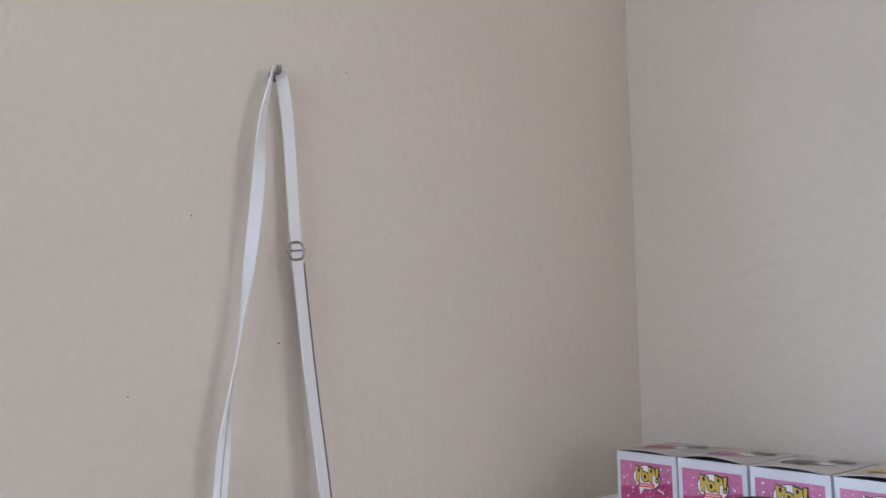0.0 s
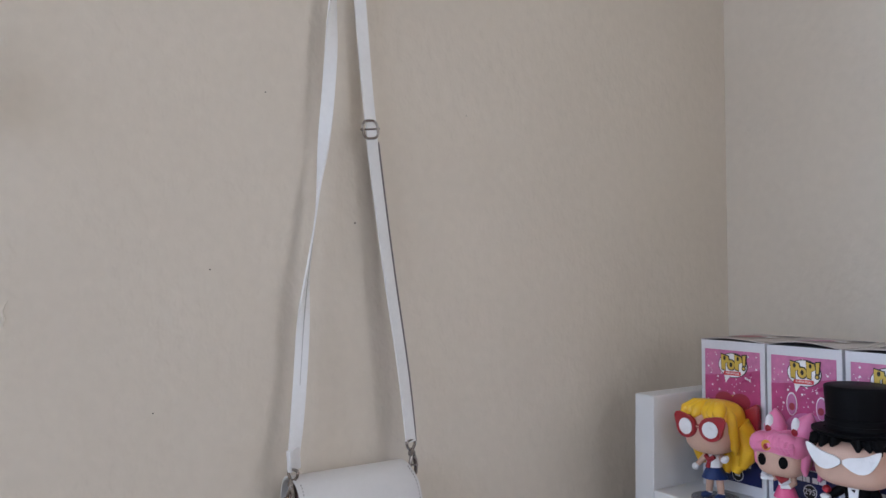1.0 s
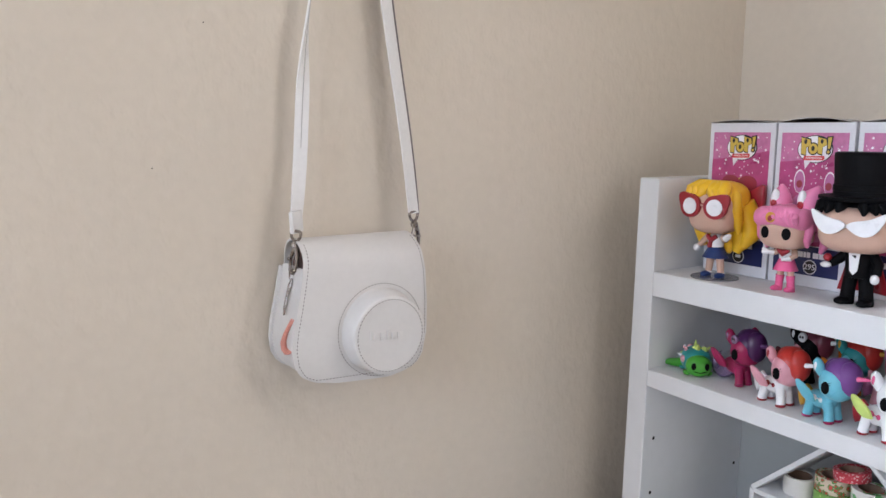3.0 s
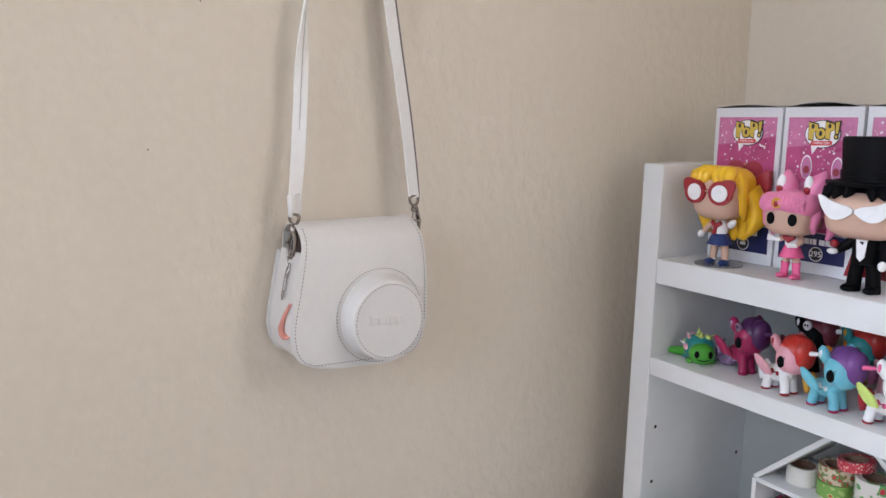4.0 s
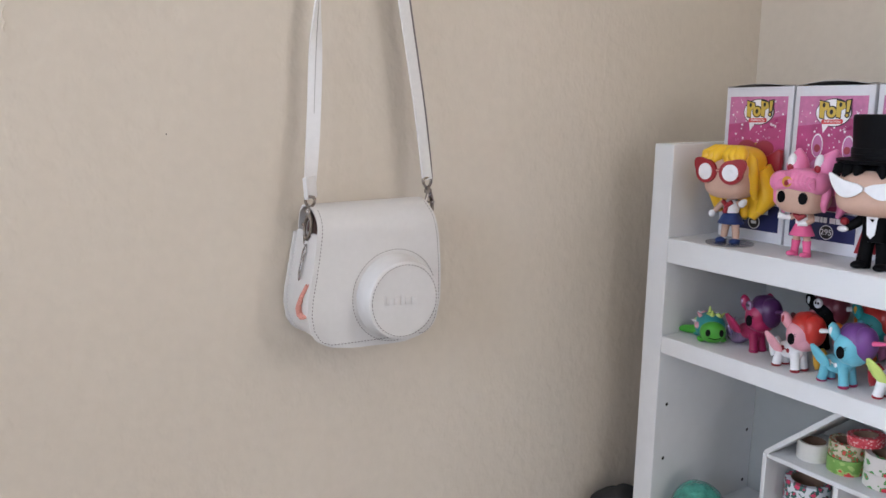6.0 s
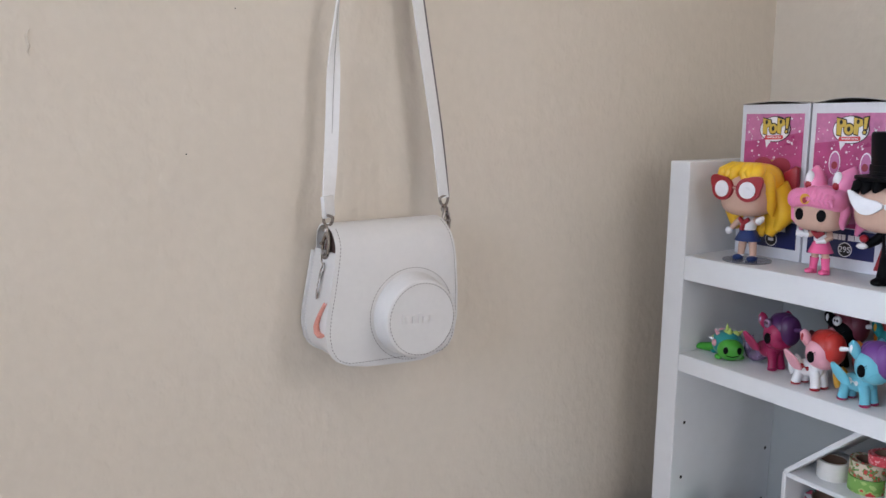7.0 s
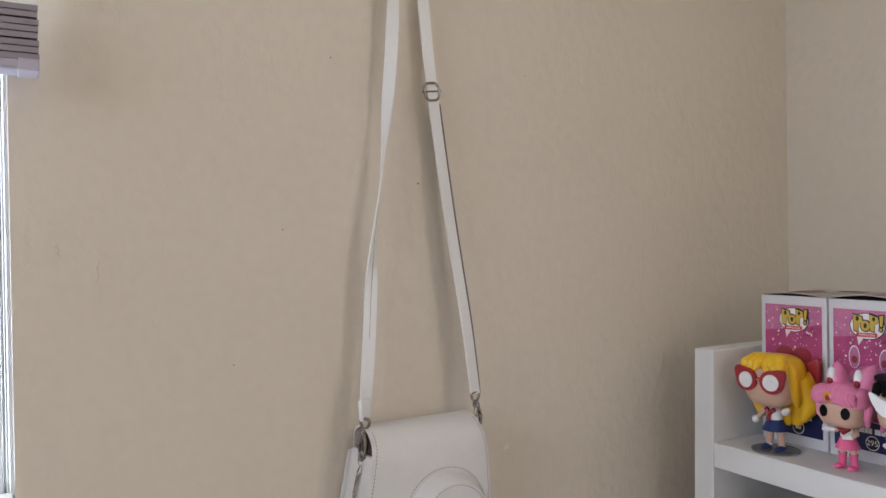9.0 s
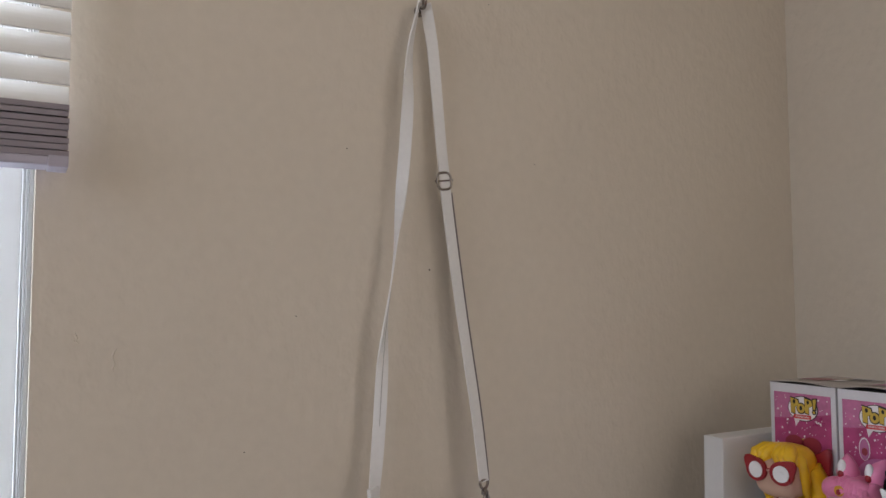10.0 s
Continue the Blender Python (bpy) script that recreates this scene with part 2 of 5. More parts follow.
for y1 in (SY, UNIT_END):
    bm = cube(SX, UNIT_BACK, y1 - PANEL, y1, 0.746, 1.309, 0.0012)
    for v in bm.verts:                      # the unit leans a little away from the wall
        v.co.y += (1.309 - v.co.z) * 0.0155
    part("side_panel", bm, WHITE, unit)
yi = SY - PANEL
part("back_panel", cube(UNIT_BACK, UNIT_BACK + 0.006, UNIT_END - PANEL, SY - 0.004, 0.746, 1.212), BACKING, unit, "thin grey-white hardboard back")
for zt, th in ((SHELF_TOP, 0.026), (SHELF_MID, 0.019), (SHELF_LOW, 0.019)):
    part("shelf_board", cube(SX, UNIT_BACK - 0.001, UNIT_END + 0.0005, yi + (1.309 - zt) * 0.0155 - 0.0002, zt - th, zt, 0.0012), WHITE, unit)
for xx in (-0.246, -0.100):
    for zz in (0.835, 0.897, 0.9625, 1.026):
        bm = bmesh.new()
        bmesh.ops.create_circle(bm, cap_ends=True, segments=12, radius=0.0021, matrix=pose(xx, yi + (1.309 - zz) * 0.0155 - 0.0005, zz, 90, 0, 0))
        part("peg_hole", bm, HOLE, unit)


# ---- north window and blind ----
window_1 = thing("window_1", 0, 0, 0, "white vinyl window in the plastered opening", "window", kind="structure")
FX = WX1 - 0.0275                       # inner edge of the near jamb
for a in ((WX0, WX0 + 0.03, WZ0, WZ1), (FX, WX1 - 0.0085, WZ0, WZ1), (WX0 + 0.03, FX, WZ0, WZ0 + 0.03), (WX0 + 0.03, FX, WZ1 - 0.03, WZ1),
          (-1.55, -1.51, WZ0 + 0.03, WZ1 - 0.03)):
    part("window_frame", cube(a[0], a[1], 0.050, 0.100, a[2], a[3], 0.003), VINYL, window_1)
for x0, x1, y0 in ((WX1 - 0.0080, WX1 - 0.0060, 0.054), (WX1 - 0.0055, WX1 - 0.0040, 0.050), (WX1 - 0.0034, WX1 - 0.0002, 0.044)):
    part("jamb_track", cube(x0, x1, y0, 0.100, WZ0, WZ1, 0.0006), VINYL, window_1)
for a in ((-1.51, -1.49, WZ0 + 0.03, WZ1 - 0.03), (FX - 0.0030, FX - 0.0004, WZ0 + 0.03, WZ1 - 0.03)):
    part("sash", cube(a[0], a[1], 0.058, 0.090, a[2], a[3], 0.0008), VINYL, window_1)
for a in ((WX0 + 0.03, -1.55), (-1.49, FX - 0.0030)):
    pane = part("pane", cube(a[0], a[1], 0.075, 0.079, WZ0 + 0.03, WZ1 - 0.03), GLASS, window_1)
    pane.visible_shadow = False
part("window_sill", cube(WX0 + 0.001, WX1 - 0.001, -0.012, 0.049, WZ0 + 0.0005, WZ0 + 0.016, 0.002), SASH, window_1)

glow = bpy.data.materials.new("bright_haze")
glow.use_nodes = True
e = glow.node_tree.nodes.new("ShaderNodeEmission")
e.inputs[0].default_value, e.inputs[1].default_value = (0.86, 0.93, 1.0, 1), 9.0
glow.node_tree.links.new(e.outputs[0], glow.node_tree.nodes["Material Output"].inputs[0])
tagged(finish(cube(-14, 10, 4.0, 4.1, -0.4, 9), "backdrop", glow), "pale bright haze of daylight outside the window", "backdrop", kind="structure")

BX0, BX1, BY = -2.17, -0.880, -0.030
blind = thing("window_blind", 0, 0, 0, "half-raised white horizontal slat blind over the window", "blind")


def slat_mesh(tilt, thick=0.0011):
    """A shallow curved slat across the window, tilted about its length."""
    bm = bmesh.new()
    rows = []
    c, s = math.cos(radians(tilt)), math.sin(radians(tilt))
    sect = []
    for d in (0.0, thick):
        line = [(w, d + 0.0016 * (1 - (w / 0.0125) ** 2)) for w in np.linspace(-0.0125, 0.0125, 7)]
        sect += line if d == 0 else line[::-1]
    for x in (BX0, BX1):
        rows.append([(x, w * c - h * s, w * s + h * c) for w, h in sect])
    ring_sheet(bm, rows)
    bmesh.ops.recalc_face_normals(bm, faces=bm.faces)
    return bm


first = part("slat", slat_mesh(58), SLATGLOW, blind)
first.location = (0, BY, 1.6068)
for k in range(1, 24):
    o = first.copy()
    scene.collection.objects.link(o)
    o.location = (0, BY, 1.6068 + 0.0195 * k)
flat = part("slat", slat_mesh(3, 0.0040), SLATSHADE, blind, "lowered slat stacked on the bottom rail")
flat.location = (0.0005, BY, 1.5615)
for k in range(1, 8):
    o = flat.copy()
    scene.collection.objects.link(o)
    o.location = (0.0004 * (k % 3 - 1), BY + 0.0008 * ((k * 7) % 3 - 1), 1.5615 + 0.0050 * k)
part("bottom_rail", cube(BX0, BX1, BY - 0.0135, BY + 0.0135, 1.5535, 1.5605, 0.0015), RAIL, blind)
part("headrail", cube(BX0, BX1, BY - 0.018, BY + 0.022, 2.065, 2.105, 0.002), SLATGLOW, blind)
part("end_cap", cube(BX1 - 0.0135, BX1 + 0.0004, BY - 0.0145, BY + 0.0140, 1.5525, 1.5612, 0.0010), RAIL, blind)
for x in (-1.95, -1.5, -1.02):
    bm = bmesh.new()
    tube(bm, [(x, BY, 1.57), (x, BY, 2.07)], 0.0008, seg=6)
    part("cord", bm, SASH, blind)

# nail holes and scuffs in the wall's paint
for x, z, r in ((-0.554, 1.484, 0.0009), (-0.482, 1.766, 0.00055), (-0.642, 1.597, 0.00065), (-0.425, 1.60, 0.0005), (-0.735, 1.324, 0.0006), (-0.69, 1.44, 0.0006)):
    bm = bmesh.new()
    bmesh.ops.create_circle(bm, cap_ends=True, segments=9, radius=r, matrix=pose(x, -0.0004, z, 90, 0, 0))
    part("nail_hole", bm, HOLE, wall_north)
random.seed(4)
for x, z, h in ((-0.840, 1.407, 0.020), (-0.868, 1.425, 0.012)):
    bm = bmesh.new()
    tube(bm, [(x + random.uniform(-0.002, 0.002), -0.0002, z + h * (k / 6 - 0.5)) for k in range(7)], [0.0002, 0.0007, 0.0011, 0.0009, 0.0012, 0.0006, 0.0002], seg=6)
    part("plaster_ridge", bm, PAINT, wall_north)


# ---- camera case hanging on the wall ----
case = thing("camera_case", 0, 0, 0, "white leatherette camera case hanging by its strap from a wall hook", "camera case")
case.matrix_world = pose(0, 0, 0)


def interp(table, z):
    return float(np.interp(z, [a for a, _ in table], [b for _, b in table]))


LEFT = [(1.141, -0.606), (1.1425, -0.618), (1.1456, -0.626), (1.1514, -0.636), (1.161, -0.6415), (1.175, -0.6435), (1.189, -0.642), (1.207, -0.638), (1.230, -0.6335), (1.248, -0.6300), (1.262, -0.6295), (1.28, -0.629)]
RIGHT = [(1.141, -0.550), (1.1425, -0.540), (1.1456, -0.530), (1.1514, -0.521), (1.161, -0.516), (1.175, -0.513), (1.202, -0.5125), (1.233, -0.5135), (1.250, -0.5155), (1.262, -0.518), (1.28, -0.519)]
# profile of the flap, from the back over the top and down the front: y, z
PROFILE = [(-0.006, 1.225), (-0.0065, 1.247), (-0.010, 1.2570), (-0.018, 1.2628), (-0.030, 1.2643), (-0.042, 1.2610), (-0.0505, 1.253), (-0.0545, 1.242), (-0.0562, 1.225), (-0.0570, 1.200),
           (-0.0572, 1.180), (-0.0570, 1.165), (-0.0566, 1.1545), (-0.0562, 1.1455), (-0.0560, 1.1395)]


def fine_profile(pts, n):
    a = np.array(pts)
    d = np.concatenate(([0], np.cumsum(np.hypot(*np.diff(a, axis=0).T))))
    t = np.linspace(0, d[-1], n)
    out = np.stack([np.interp(t, d, a[:, k]) for k in (0, 1)], 1)
    for _ in range(2):
        out[1:-1] = (out[:-2] + 2 * out[1:-1] + out[2:]) / 4
    return out


prof = fine_profile(PROFILE, 64)


def sheet(bm, grid, thick, mi=0):
    """A sheet of some thickness through a grid of points."""
    g = np.array(grid)
    du, dv = np.gradient(g, axis=1), np.gradient(g, axis=0)
    nrm = np.cross(du, dv)
    nrm /= np.linalg.norm(nrm, axis=2, keepdims=True) + 1e-12
    layers = [[[bm.verts.new(p) for p in row] for row in g + nrm * off] for off in (0.0, thick)]
    R, C = g.shape[:2]
    for lay, flip in ((layers[0], True), (layers[1], False)):
        for i in range(R - 1):
            for j in range(C - 1):
                q = (lay[i][j], lay[i][j + 1], lay[i + 1][j + 1], lay[i + 1][j])
                bm.faces.new(q[::-1] if flip else q).material_index = mi
    rim = [(0, j) for j in range(C)] + [(i, C - 1) for i in range(1, R)] + [(R - 1, j) for j in range(C - 2, -1, -1)] + [(i, 0) for i in range(R - 2, 0, -1)]
    for a, b in zip(rim, rim[1:] + rim[:1]):
        bm.faces.new((layers[0][a[0]][a[1]], layers[0][b[0]][b[1]], layers[1][b[0]][b[1]], layers[1][a[0]][a[1]])).material_index = mi
    bmesh.ops.recalc_face_normals(bm, faces=bm.faces)
    return bm


def flap_point(k, u, inset=0.0, out=0.0):
    """Point on the flap's outside: k along the profile, u from 0 (left) to 1 (right)."""
    y, z = prof[k]
    zz = max(z + 0.0015, 1.141) if y < -0.03 else 1.28
    x0, x1 = interp(LEFT, zz) + inset, interp(RIGHT, zz) - inset
    w = 2 * u - 1
    puff = 0.0016 * (1 - w ** 4) * (1 if y < -0.03 else 0.4)
    zmid = z - (0.003 * (u - 0.15) if y < -0.05 and z < 1.16 else 0)
    return (x0 + (x1 - x0) * u, y - puff - out, zmid)


grid = [[flap_point(k, u) for u in np.linspace(0, 1, 33)] for k in range(len(prof))]
part("flap", sheet(bmesh.new(), grid, 0.0018), LEATHER, case, "smooth off-white leatherette front flap", smooth=True, sharp=50)


def outline(zs_top, inset):
    """Left side down, bottom, right side up, as x, z points."""
    zs = np.linspace(zs_top, 1.142, 26)
    pts = [(interp(LEFT, z) + inset, max(z, 1.142 + inset)) for z in zs]
    pts += [(x, 1.1405 + inset) for x in np.linspace(interp(LEFT, 1.142) + 0.012, interp(RIGHT, 1.142) - 0.012, 10)]
    pts += [(interp(RIGHT, z) - inset, max(z, 1.142 + inset)) for z in zs[::-1]]
    return pts


bm = bmesh.new()
o1, o2 = outline(1.240, 0.0015), outline(1.240, 0.0035)
ys = np.linspace(-0.0075, -0.053, 7)
rows = [[(x, y, z) for x, z in o1] for y in ys] + [[(x, y, z) for x, z in o2] for y in ys[::-1]]
ring_sheet(bm, rows + rows[:1], closed=False)
bmesh.ops.remove_doubles(bm, verts=bm.verts, dist=1e-6)
bmesh.ops.recalc_face_normals(bm, faces=bm.faces)
part("gusset", bm, LEATHER, case, "", smooth=True, sharp=50)
bm = bmesh.new()
o1 = outline(1.238, -0.0012)
slab(bm, o1, lambda u, v, d: (u, -0.0035 - d, v), 0.0035, bevel=0.0008)
part("back_panel", bm, LEATHER, case, smooth=True)
# the camera's dark padded pocket behind the flap
bm = bmesh.new()
blob(bm, (-0.5735, -0.0300, 1.204), (0.0535, 0.0195, 0.0575), 0.35, seg=36, rings=20)
part("lining", bm, LINING, case, "dark brown lining seen above the side wall", smooth=True)

# lens cover
LC, LA = Vector((-0.5612, -0.0565, 1.1818)), Vector((-0.5640, -0.0815, 1.1821))


def ringpts(c, r, n, axis, squash=1.0):
    axis = axis.normalized()
    a = axis.cross(Vector((0, 0, 1))).normalized()
    b = a.cross(axis)
    return [c + r * (a * math.cos(2 * math.pi * k / n) + b * squash * math.sin(2 * math.pi * k / n)) for k in range(n)]


ax = Vector((0, -1, 0))
lens = []
for s, r in ((-0.10, 0.0400), (0.0, 0.0392), (0.06, 0.0378), (0.5, 0.0356), (0.90, 0.0345), (0.97, 0.0341), (1.0, 0.0333), (1.0, 0.030), (0.985, 0.012)):
    lens.append(ringpts(LC + (LA - LC) * s, r, 64, ax))
bm = bmesh.new()
ring_sheet(bm, lens)
bmesh.ops.recalc_face_normals(bm, faces=bm.faces)
cover = part("lens_cover", bm, LEATHER, case, "round protruding lens cover", smooth=True, sharp=60)


def stitches(pts, nrm, length=0.0018, gap=0.0031, r=0.00043):
    """Short threads along a line of points."""
    bm = bmesh.new()
    pts = [Vector(p) for p in pts]
    run, d = 0.0, [0.0]
    for a, b in zip(pts, pts[1:]):
        run += (b - a).length
        d.append(run)
    arr = np.array(pts)
    n = Vector(nrm)
    for s in np.arange(0, run - length, gap):
        a, b = (Vector([np.interp(q, d, arr[:, k]) for k in range(3)]) for q in (s, s + length))
        mid = (a + b) / 2
        tube(bm, [a, mid + n * r * 0.6, b], [r * 0.5, r, r * 0.5], seg=5)
    return bm


lo = 34
left_line = [flap_point(k, 0, 0.0034, 0.0019) for k in range(lo - 12, len(prof) - 3)]
base_line = [flap_point(len(prof) - 3, u, 0.0034, 0.0019) for u in np.linspace(0, 1, 40)]
right_line = [flap_point(k, 1, 0.0034, 0.0019) for k in range(len(prof) - 3, lo - 14, -1)]
part("stitching", stitches(left_line + base_line[1:-1] + right_line, (0, -1, 0)), THREAD, case, "grey running stitch along the edge")
ring = ringpts(LA + ax * 0.0002, 0.0314, 90, ax)
part("stitching", stitches(ring + ring[:1], ax), THREAD, cover)
ring = [p + Vector((0, -0.0022, 0)) for p in ringpts(LC, 0.0414, 100, Vector((0, -1, 0)))]
part("stitching", stitches(ring + ring[:1], (0, -1, 0)), THREAD, cover)
bm = bmesh.new()
for k, (w, h) in enumerate(((0.0016, 0.0085), (0.0048, 0.0062), (0.0046, 0.0062), (0.0030, 0.0085), (0.0050, 0.0062), (0.0054, 0.0062))):
    x = -0.5835 + (0, 0.0034, 0.0096, 0.0156, 0.0200, 0.0262)[k]
    z0 = 1.1802 - 0.07 * (x + 0.5835)
    yy = LA.y - 0.0003
    box(bm, x, x + w, yy - 0.00018, yy + 0.002, z0, z0 + h, 0.00022, 2)
    if w > 0.004:
        box(bm, x + 0.0014, x + w - 0.0014, yy - 0.00028, yy + 0.002, z0 + 0.002, z0 + h - 0.002, 0.0003, 1)
part("embossed_mark", bm, LEATHER, cover, "faint raised bars pressed into the leatherette", smooth=True)


def ribbon(bm, pts, width, thick, mi=0):
    """Strap along (x, y, z, turn) points; turn in degrees about the strap's run."""
    rows = []
    arr = np.array(pts, float)
    t = np.linspace(0, 1, len(arr))
    tt = np.linspace(0, 1, max(24, len(arr) * 6))
    f = np.stack([np.interp(tt, t, arr[:, k]) for k in range(4)], 1)
    for _ in range(10):
        f[1:-1] = (f[:-2] + 2 * f[1:-1] + f[2:]) / 4
    for i, (x, y, z, a) in enumerate(f):
        p = Vector((x, y, z))
        d = Vector(f[min(i + 1, len(f) - 1)][:3]) - Vector(f[max(i - 1, 0)][:3])
        d.normalize()
        w = Vector((math.cos(radians(a)), math.sin(radians(a)), 0))
        w = (w - d * w.dot(d)).normalized()
        n = d.cross(w)
        rows.append([p + w * (sx * width / 2) + n * (sy * thick / 2) for sx, sy in ((-1, -1), (-0.96, -1), (0.96, -1), (1, -1), (1, 1), (0.96, 1), (-0.96, 1), (-1, 1))])
    ring_sheet(bm, rows, mi)
    bmesh.ops.recalc_face_normals(bm, faces=bm.faces)
    return bm


LONG = [(-0.5720, -0.0130, 1.7465, 60), (-0.5745, -0.0140, 1.735, 58), (-0.5835, -0.0160, 1.700, 45), (-0.5860, -0.0180, 1.670, 25), (-0.5868, -0.0190, 1.645, 0), (-0.5890, -0.0195, 1.616, -20),
        (-0.5912, -0.020, 1.590, -30), (-0.5938, -0.020, 1.564, -45), (-0.5963, -0.020, 1.540, -72), (-0.5996, -0.020, 1.515, -103), (-0.6022, -0.020, 1.488, -113), (-0.6065, -0.0205, 1.463, -115),
        (-0.6105, -0.021, 1.439, -123), (-0.6130, -0.0215, 1.415, -146), (-0.6150, -0.022, 1.390, -182), (-0.6165, -0.0225, 1.366, -200), (-0.6185, -0.0235, 1.340, -200), (-0.6215, -0.025, 1.310, -186),
        (-0.6245, -0.027, 1.288, -168), (-0.6268, -0.028, 1.270, -155)]
part("strap", ribbon(bmesh.new(), LONG, 0.0118, 0.0016), STRAP, case, "long twisted white strap", smooth=True, sharp=50)
part("seam", ribbon(bmesh.new(), [(x, y - 0.0003, z, a) for x, y, z, a in LONG[11:17]], 0.0005, 0.0020), SEAM, case, "thin grey seam along the strap")
bm = ribbon(bmesh.new(), [(-0.5645, -0.0130, 1.7465, -50), (-0.5610, -0.0135, 1.728, -24), (-0.5558, -0.013, 1.70, -8), (-0.5512, -0.013, 1.648, 0), (-0.5468, -0.014, 1.595, 4), (-0.5455, -0.0175, 1.572, 4),
                          (-0.5435, -0.015, 1.557, 6), (-0.5355, -0.018, 1.489, 8), (-0.5290, -0.022, 1.43, 10), (-0.5170, -0.027, 1.344, 12), (-0.5120, -0.030, 1.288, 12), (-0.5112, -0.031, 1.2795, 12)], 0.0116, 0.0016)
part("strap", bm, STRAP, case, "white strap hanging in a long loop", smooth=True, sharp=50)
bm = ribbon(bmesh.new(), [(-0.5404, -0.0125, 1.560, 6), (-0.5322, -0.0155, 1.489, 8), (-0.5256, -0.0195, 1.43, 10), (-0.5138, -0.0245, 1.344, 12), (-0.5090, -0.0275, 1.288, 12), (-0.5095, -0.0290, 1.2795, 12)], 0.0116, 0.0016)
part("strap", bm, EDGE, case, "doubled strap end showing its dark grey underside", smooth=True, sharp=50)
bm = bmesh.new()
tube(bm, [(-0.5722, -0.0130, 1.7455), (-0.5705, -0.0130, 1.7478), (-0.5672, -0.0130, 1.7483), (-0.5645, -0.0130, 1.7462)], 0.0016, seg=8)
part("strap", bm, STRAP, case, "strap fold over the hook", smooth=True)


def loop_bar(pts, r):
    bm = bmesh.new()
    arr = np.array(pts)
    n = len(arr)
    fine = [arr[i] + (arr[(i + 1) % n] - arr[i]) * k / 5 for i in range(n) for k in range(5)]
    for _ in range(2):
        fine = [(fine[i - 1] + 2 * fine[i] + fine[(i + 1) % len(fine)]) / 4 for i in range(len(fine))]
    return tube(bm, fine, r, seg=8, loop=True)


def frame_ring(c, w, h, lean, r, turn=0):
    m = pose(*c, 0, 0, turn)
    out = []
    for x, z in ((-1, -0.6), (-1, 0.6), (-0.6, 1), (0.6, 1), (1, 0.6), (1, -0.6), (0.6, -1), (-0.6, -1)):
        q = pose(0, 0, 0, 0, lean, 0) @ Vector((x * w / 2, 0, z * h / 2))
        out.append(m @ q)
    return loop_bar(out, r)


buckle = part("buckle", frame_ring((-0.5468, -0.0180, 1.5705), 0.0162, 0.0165, -8, 0.00125, 6), METAL, case, "worn nickel slide buckle", smooth=True)
bm = bmesh.new()
tube(bm, [(-0.5562, -0.0187, 1.5695), (-0.5374, -0.0170, 1.5722)], 0.0009, seg=8)
for x, z, y in ((-0.5562, 1.5695, -0.0187), (-0.5374, 1.5722, -0.0170)):
    blob(bm, (x, y, z), (0.0014, 0.0014, 0.0014), seg=8, rings=6)
part("pin", bm, METAL, buckle, smooth=True)


def clip(top, bottom, side, lever):
    """Swivel snap hook from the strap's loop down to its ring."""
    t, b = Vector(top), Vector(bottom)
    d = (b - t)
    L = d.length
    d.normalize()
    s = (Vector(side) - d * Vector(side).dot(d)).normalized()
    n = d.cross(s)
    ob = part("snap_hook", loop_bar([t + s * 0.0058 * a + d * q for a, q in ((-1, 0.0), (-0.9, 0.004), (-0.35, 0.0075), (0.35, 0.0075), (0.9, 0.004), (1, 0.0), (0.6, -0.0012), (-0.6, -0.0012))], 0.0014), METAL, case, "antique nickel swivel hook", smooth=True)
    bm = bmesh.new()
    tube(bm, [t + d * 0.0068, t + d * 0.009, t + d * 0.0095, t + d * 0.0125, t + d * 0.013], [0.0020, 0.0030, 0.0036, 0.0036, 0.0024], seg=12)
    part("swivel", bm, METAL, ob, smooth=True)
    bm = bmesh.new()
    e0 = t + d * 0.013
    pts = [e0 + s * a * 0.0042 + d * q * (L - 0.013) for a, q in ((0.2, 0.0), (0.9, 0.25), (1.0, 0.6), (0.8, 0.88), (0.0, 1.0), (-0.8, 0.88), (-0.95, 0.66))]
    tube(bm, pts, [0.0030, 0.0022, 0.0018, 0.0017, 0.0017, 0.0015, 0.0011], seg=10)
    part("hook", bm, METAL, ob, smooth=True)
    bm = bmesh.new()
    tube(bm, [e0, e0 - s * 0.0036 + d * (L - 0.013) * 0.35, e0 - s * 0.0038 + d * (L - 0.013) * 0.72], [0.0020, 0.0015, 0.0013], seg=8)
    lv = e0 - s * 0.0036 + d * (L - 0.013) * 0.42
    tube(bm, [lv, lv + Vector(lever)], [0.0009, 0.0011], seg=8)
    blob(bm, lv + Vector(lever), (0.0016, 0.0016, 0.0016), seg=8, rings=6)
    part("lever", bm, METAL, ob, smooth=True)
    return ob


clip((-0.6280, -0.0330, 1.2695), (-0.6325, -0.0340, 1.2350), (0.35, -0.95, 0), (-0.003, -0.003, 0.0))
clip((-0.5112, -0.0305, 1.2800), (-0.5085, -0.0310, 1.2480), (0.95, 0.3, 0), (0.006, -0.002, 0.0))
# strap keepers
bm = cube(-0.0070, 0.0070, -0.0022, 0.0022, -0.0095, 0.0095, 0.0010, 2)
bm.transform(pose(-0.6258, -0.0280, 1.2780, 0, 6, -150))
part("keeper", bm, STRAP, case, "folded leatherette strap end", smooth=True)
# side ring with a hanging bar, tab, and coral wrist cord
part("side_ring", frame_ring((-0.6312, -0.0300, 1.2330), 0.0075, 0.0090, 0, 0.0010, 100), METAL, case, "", smooth=True)
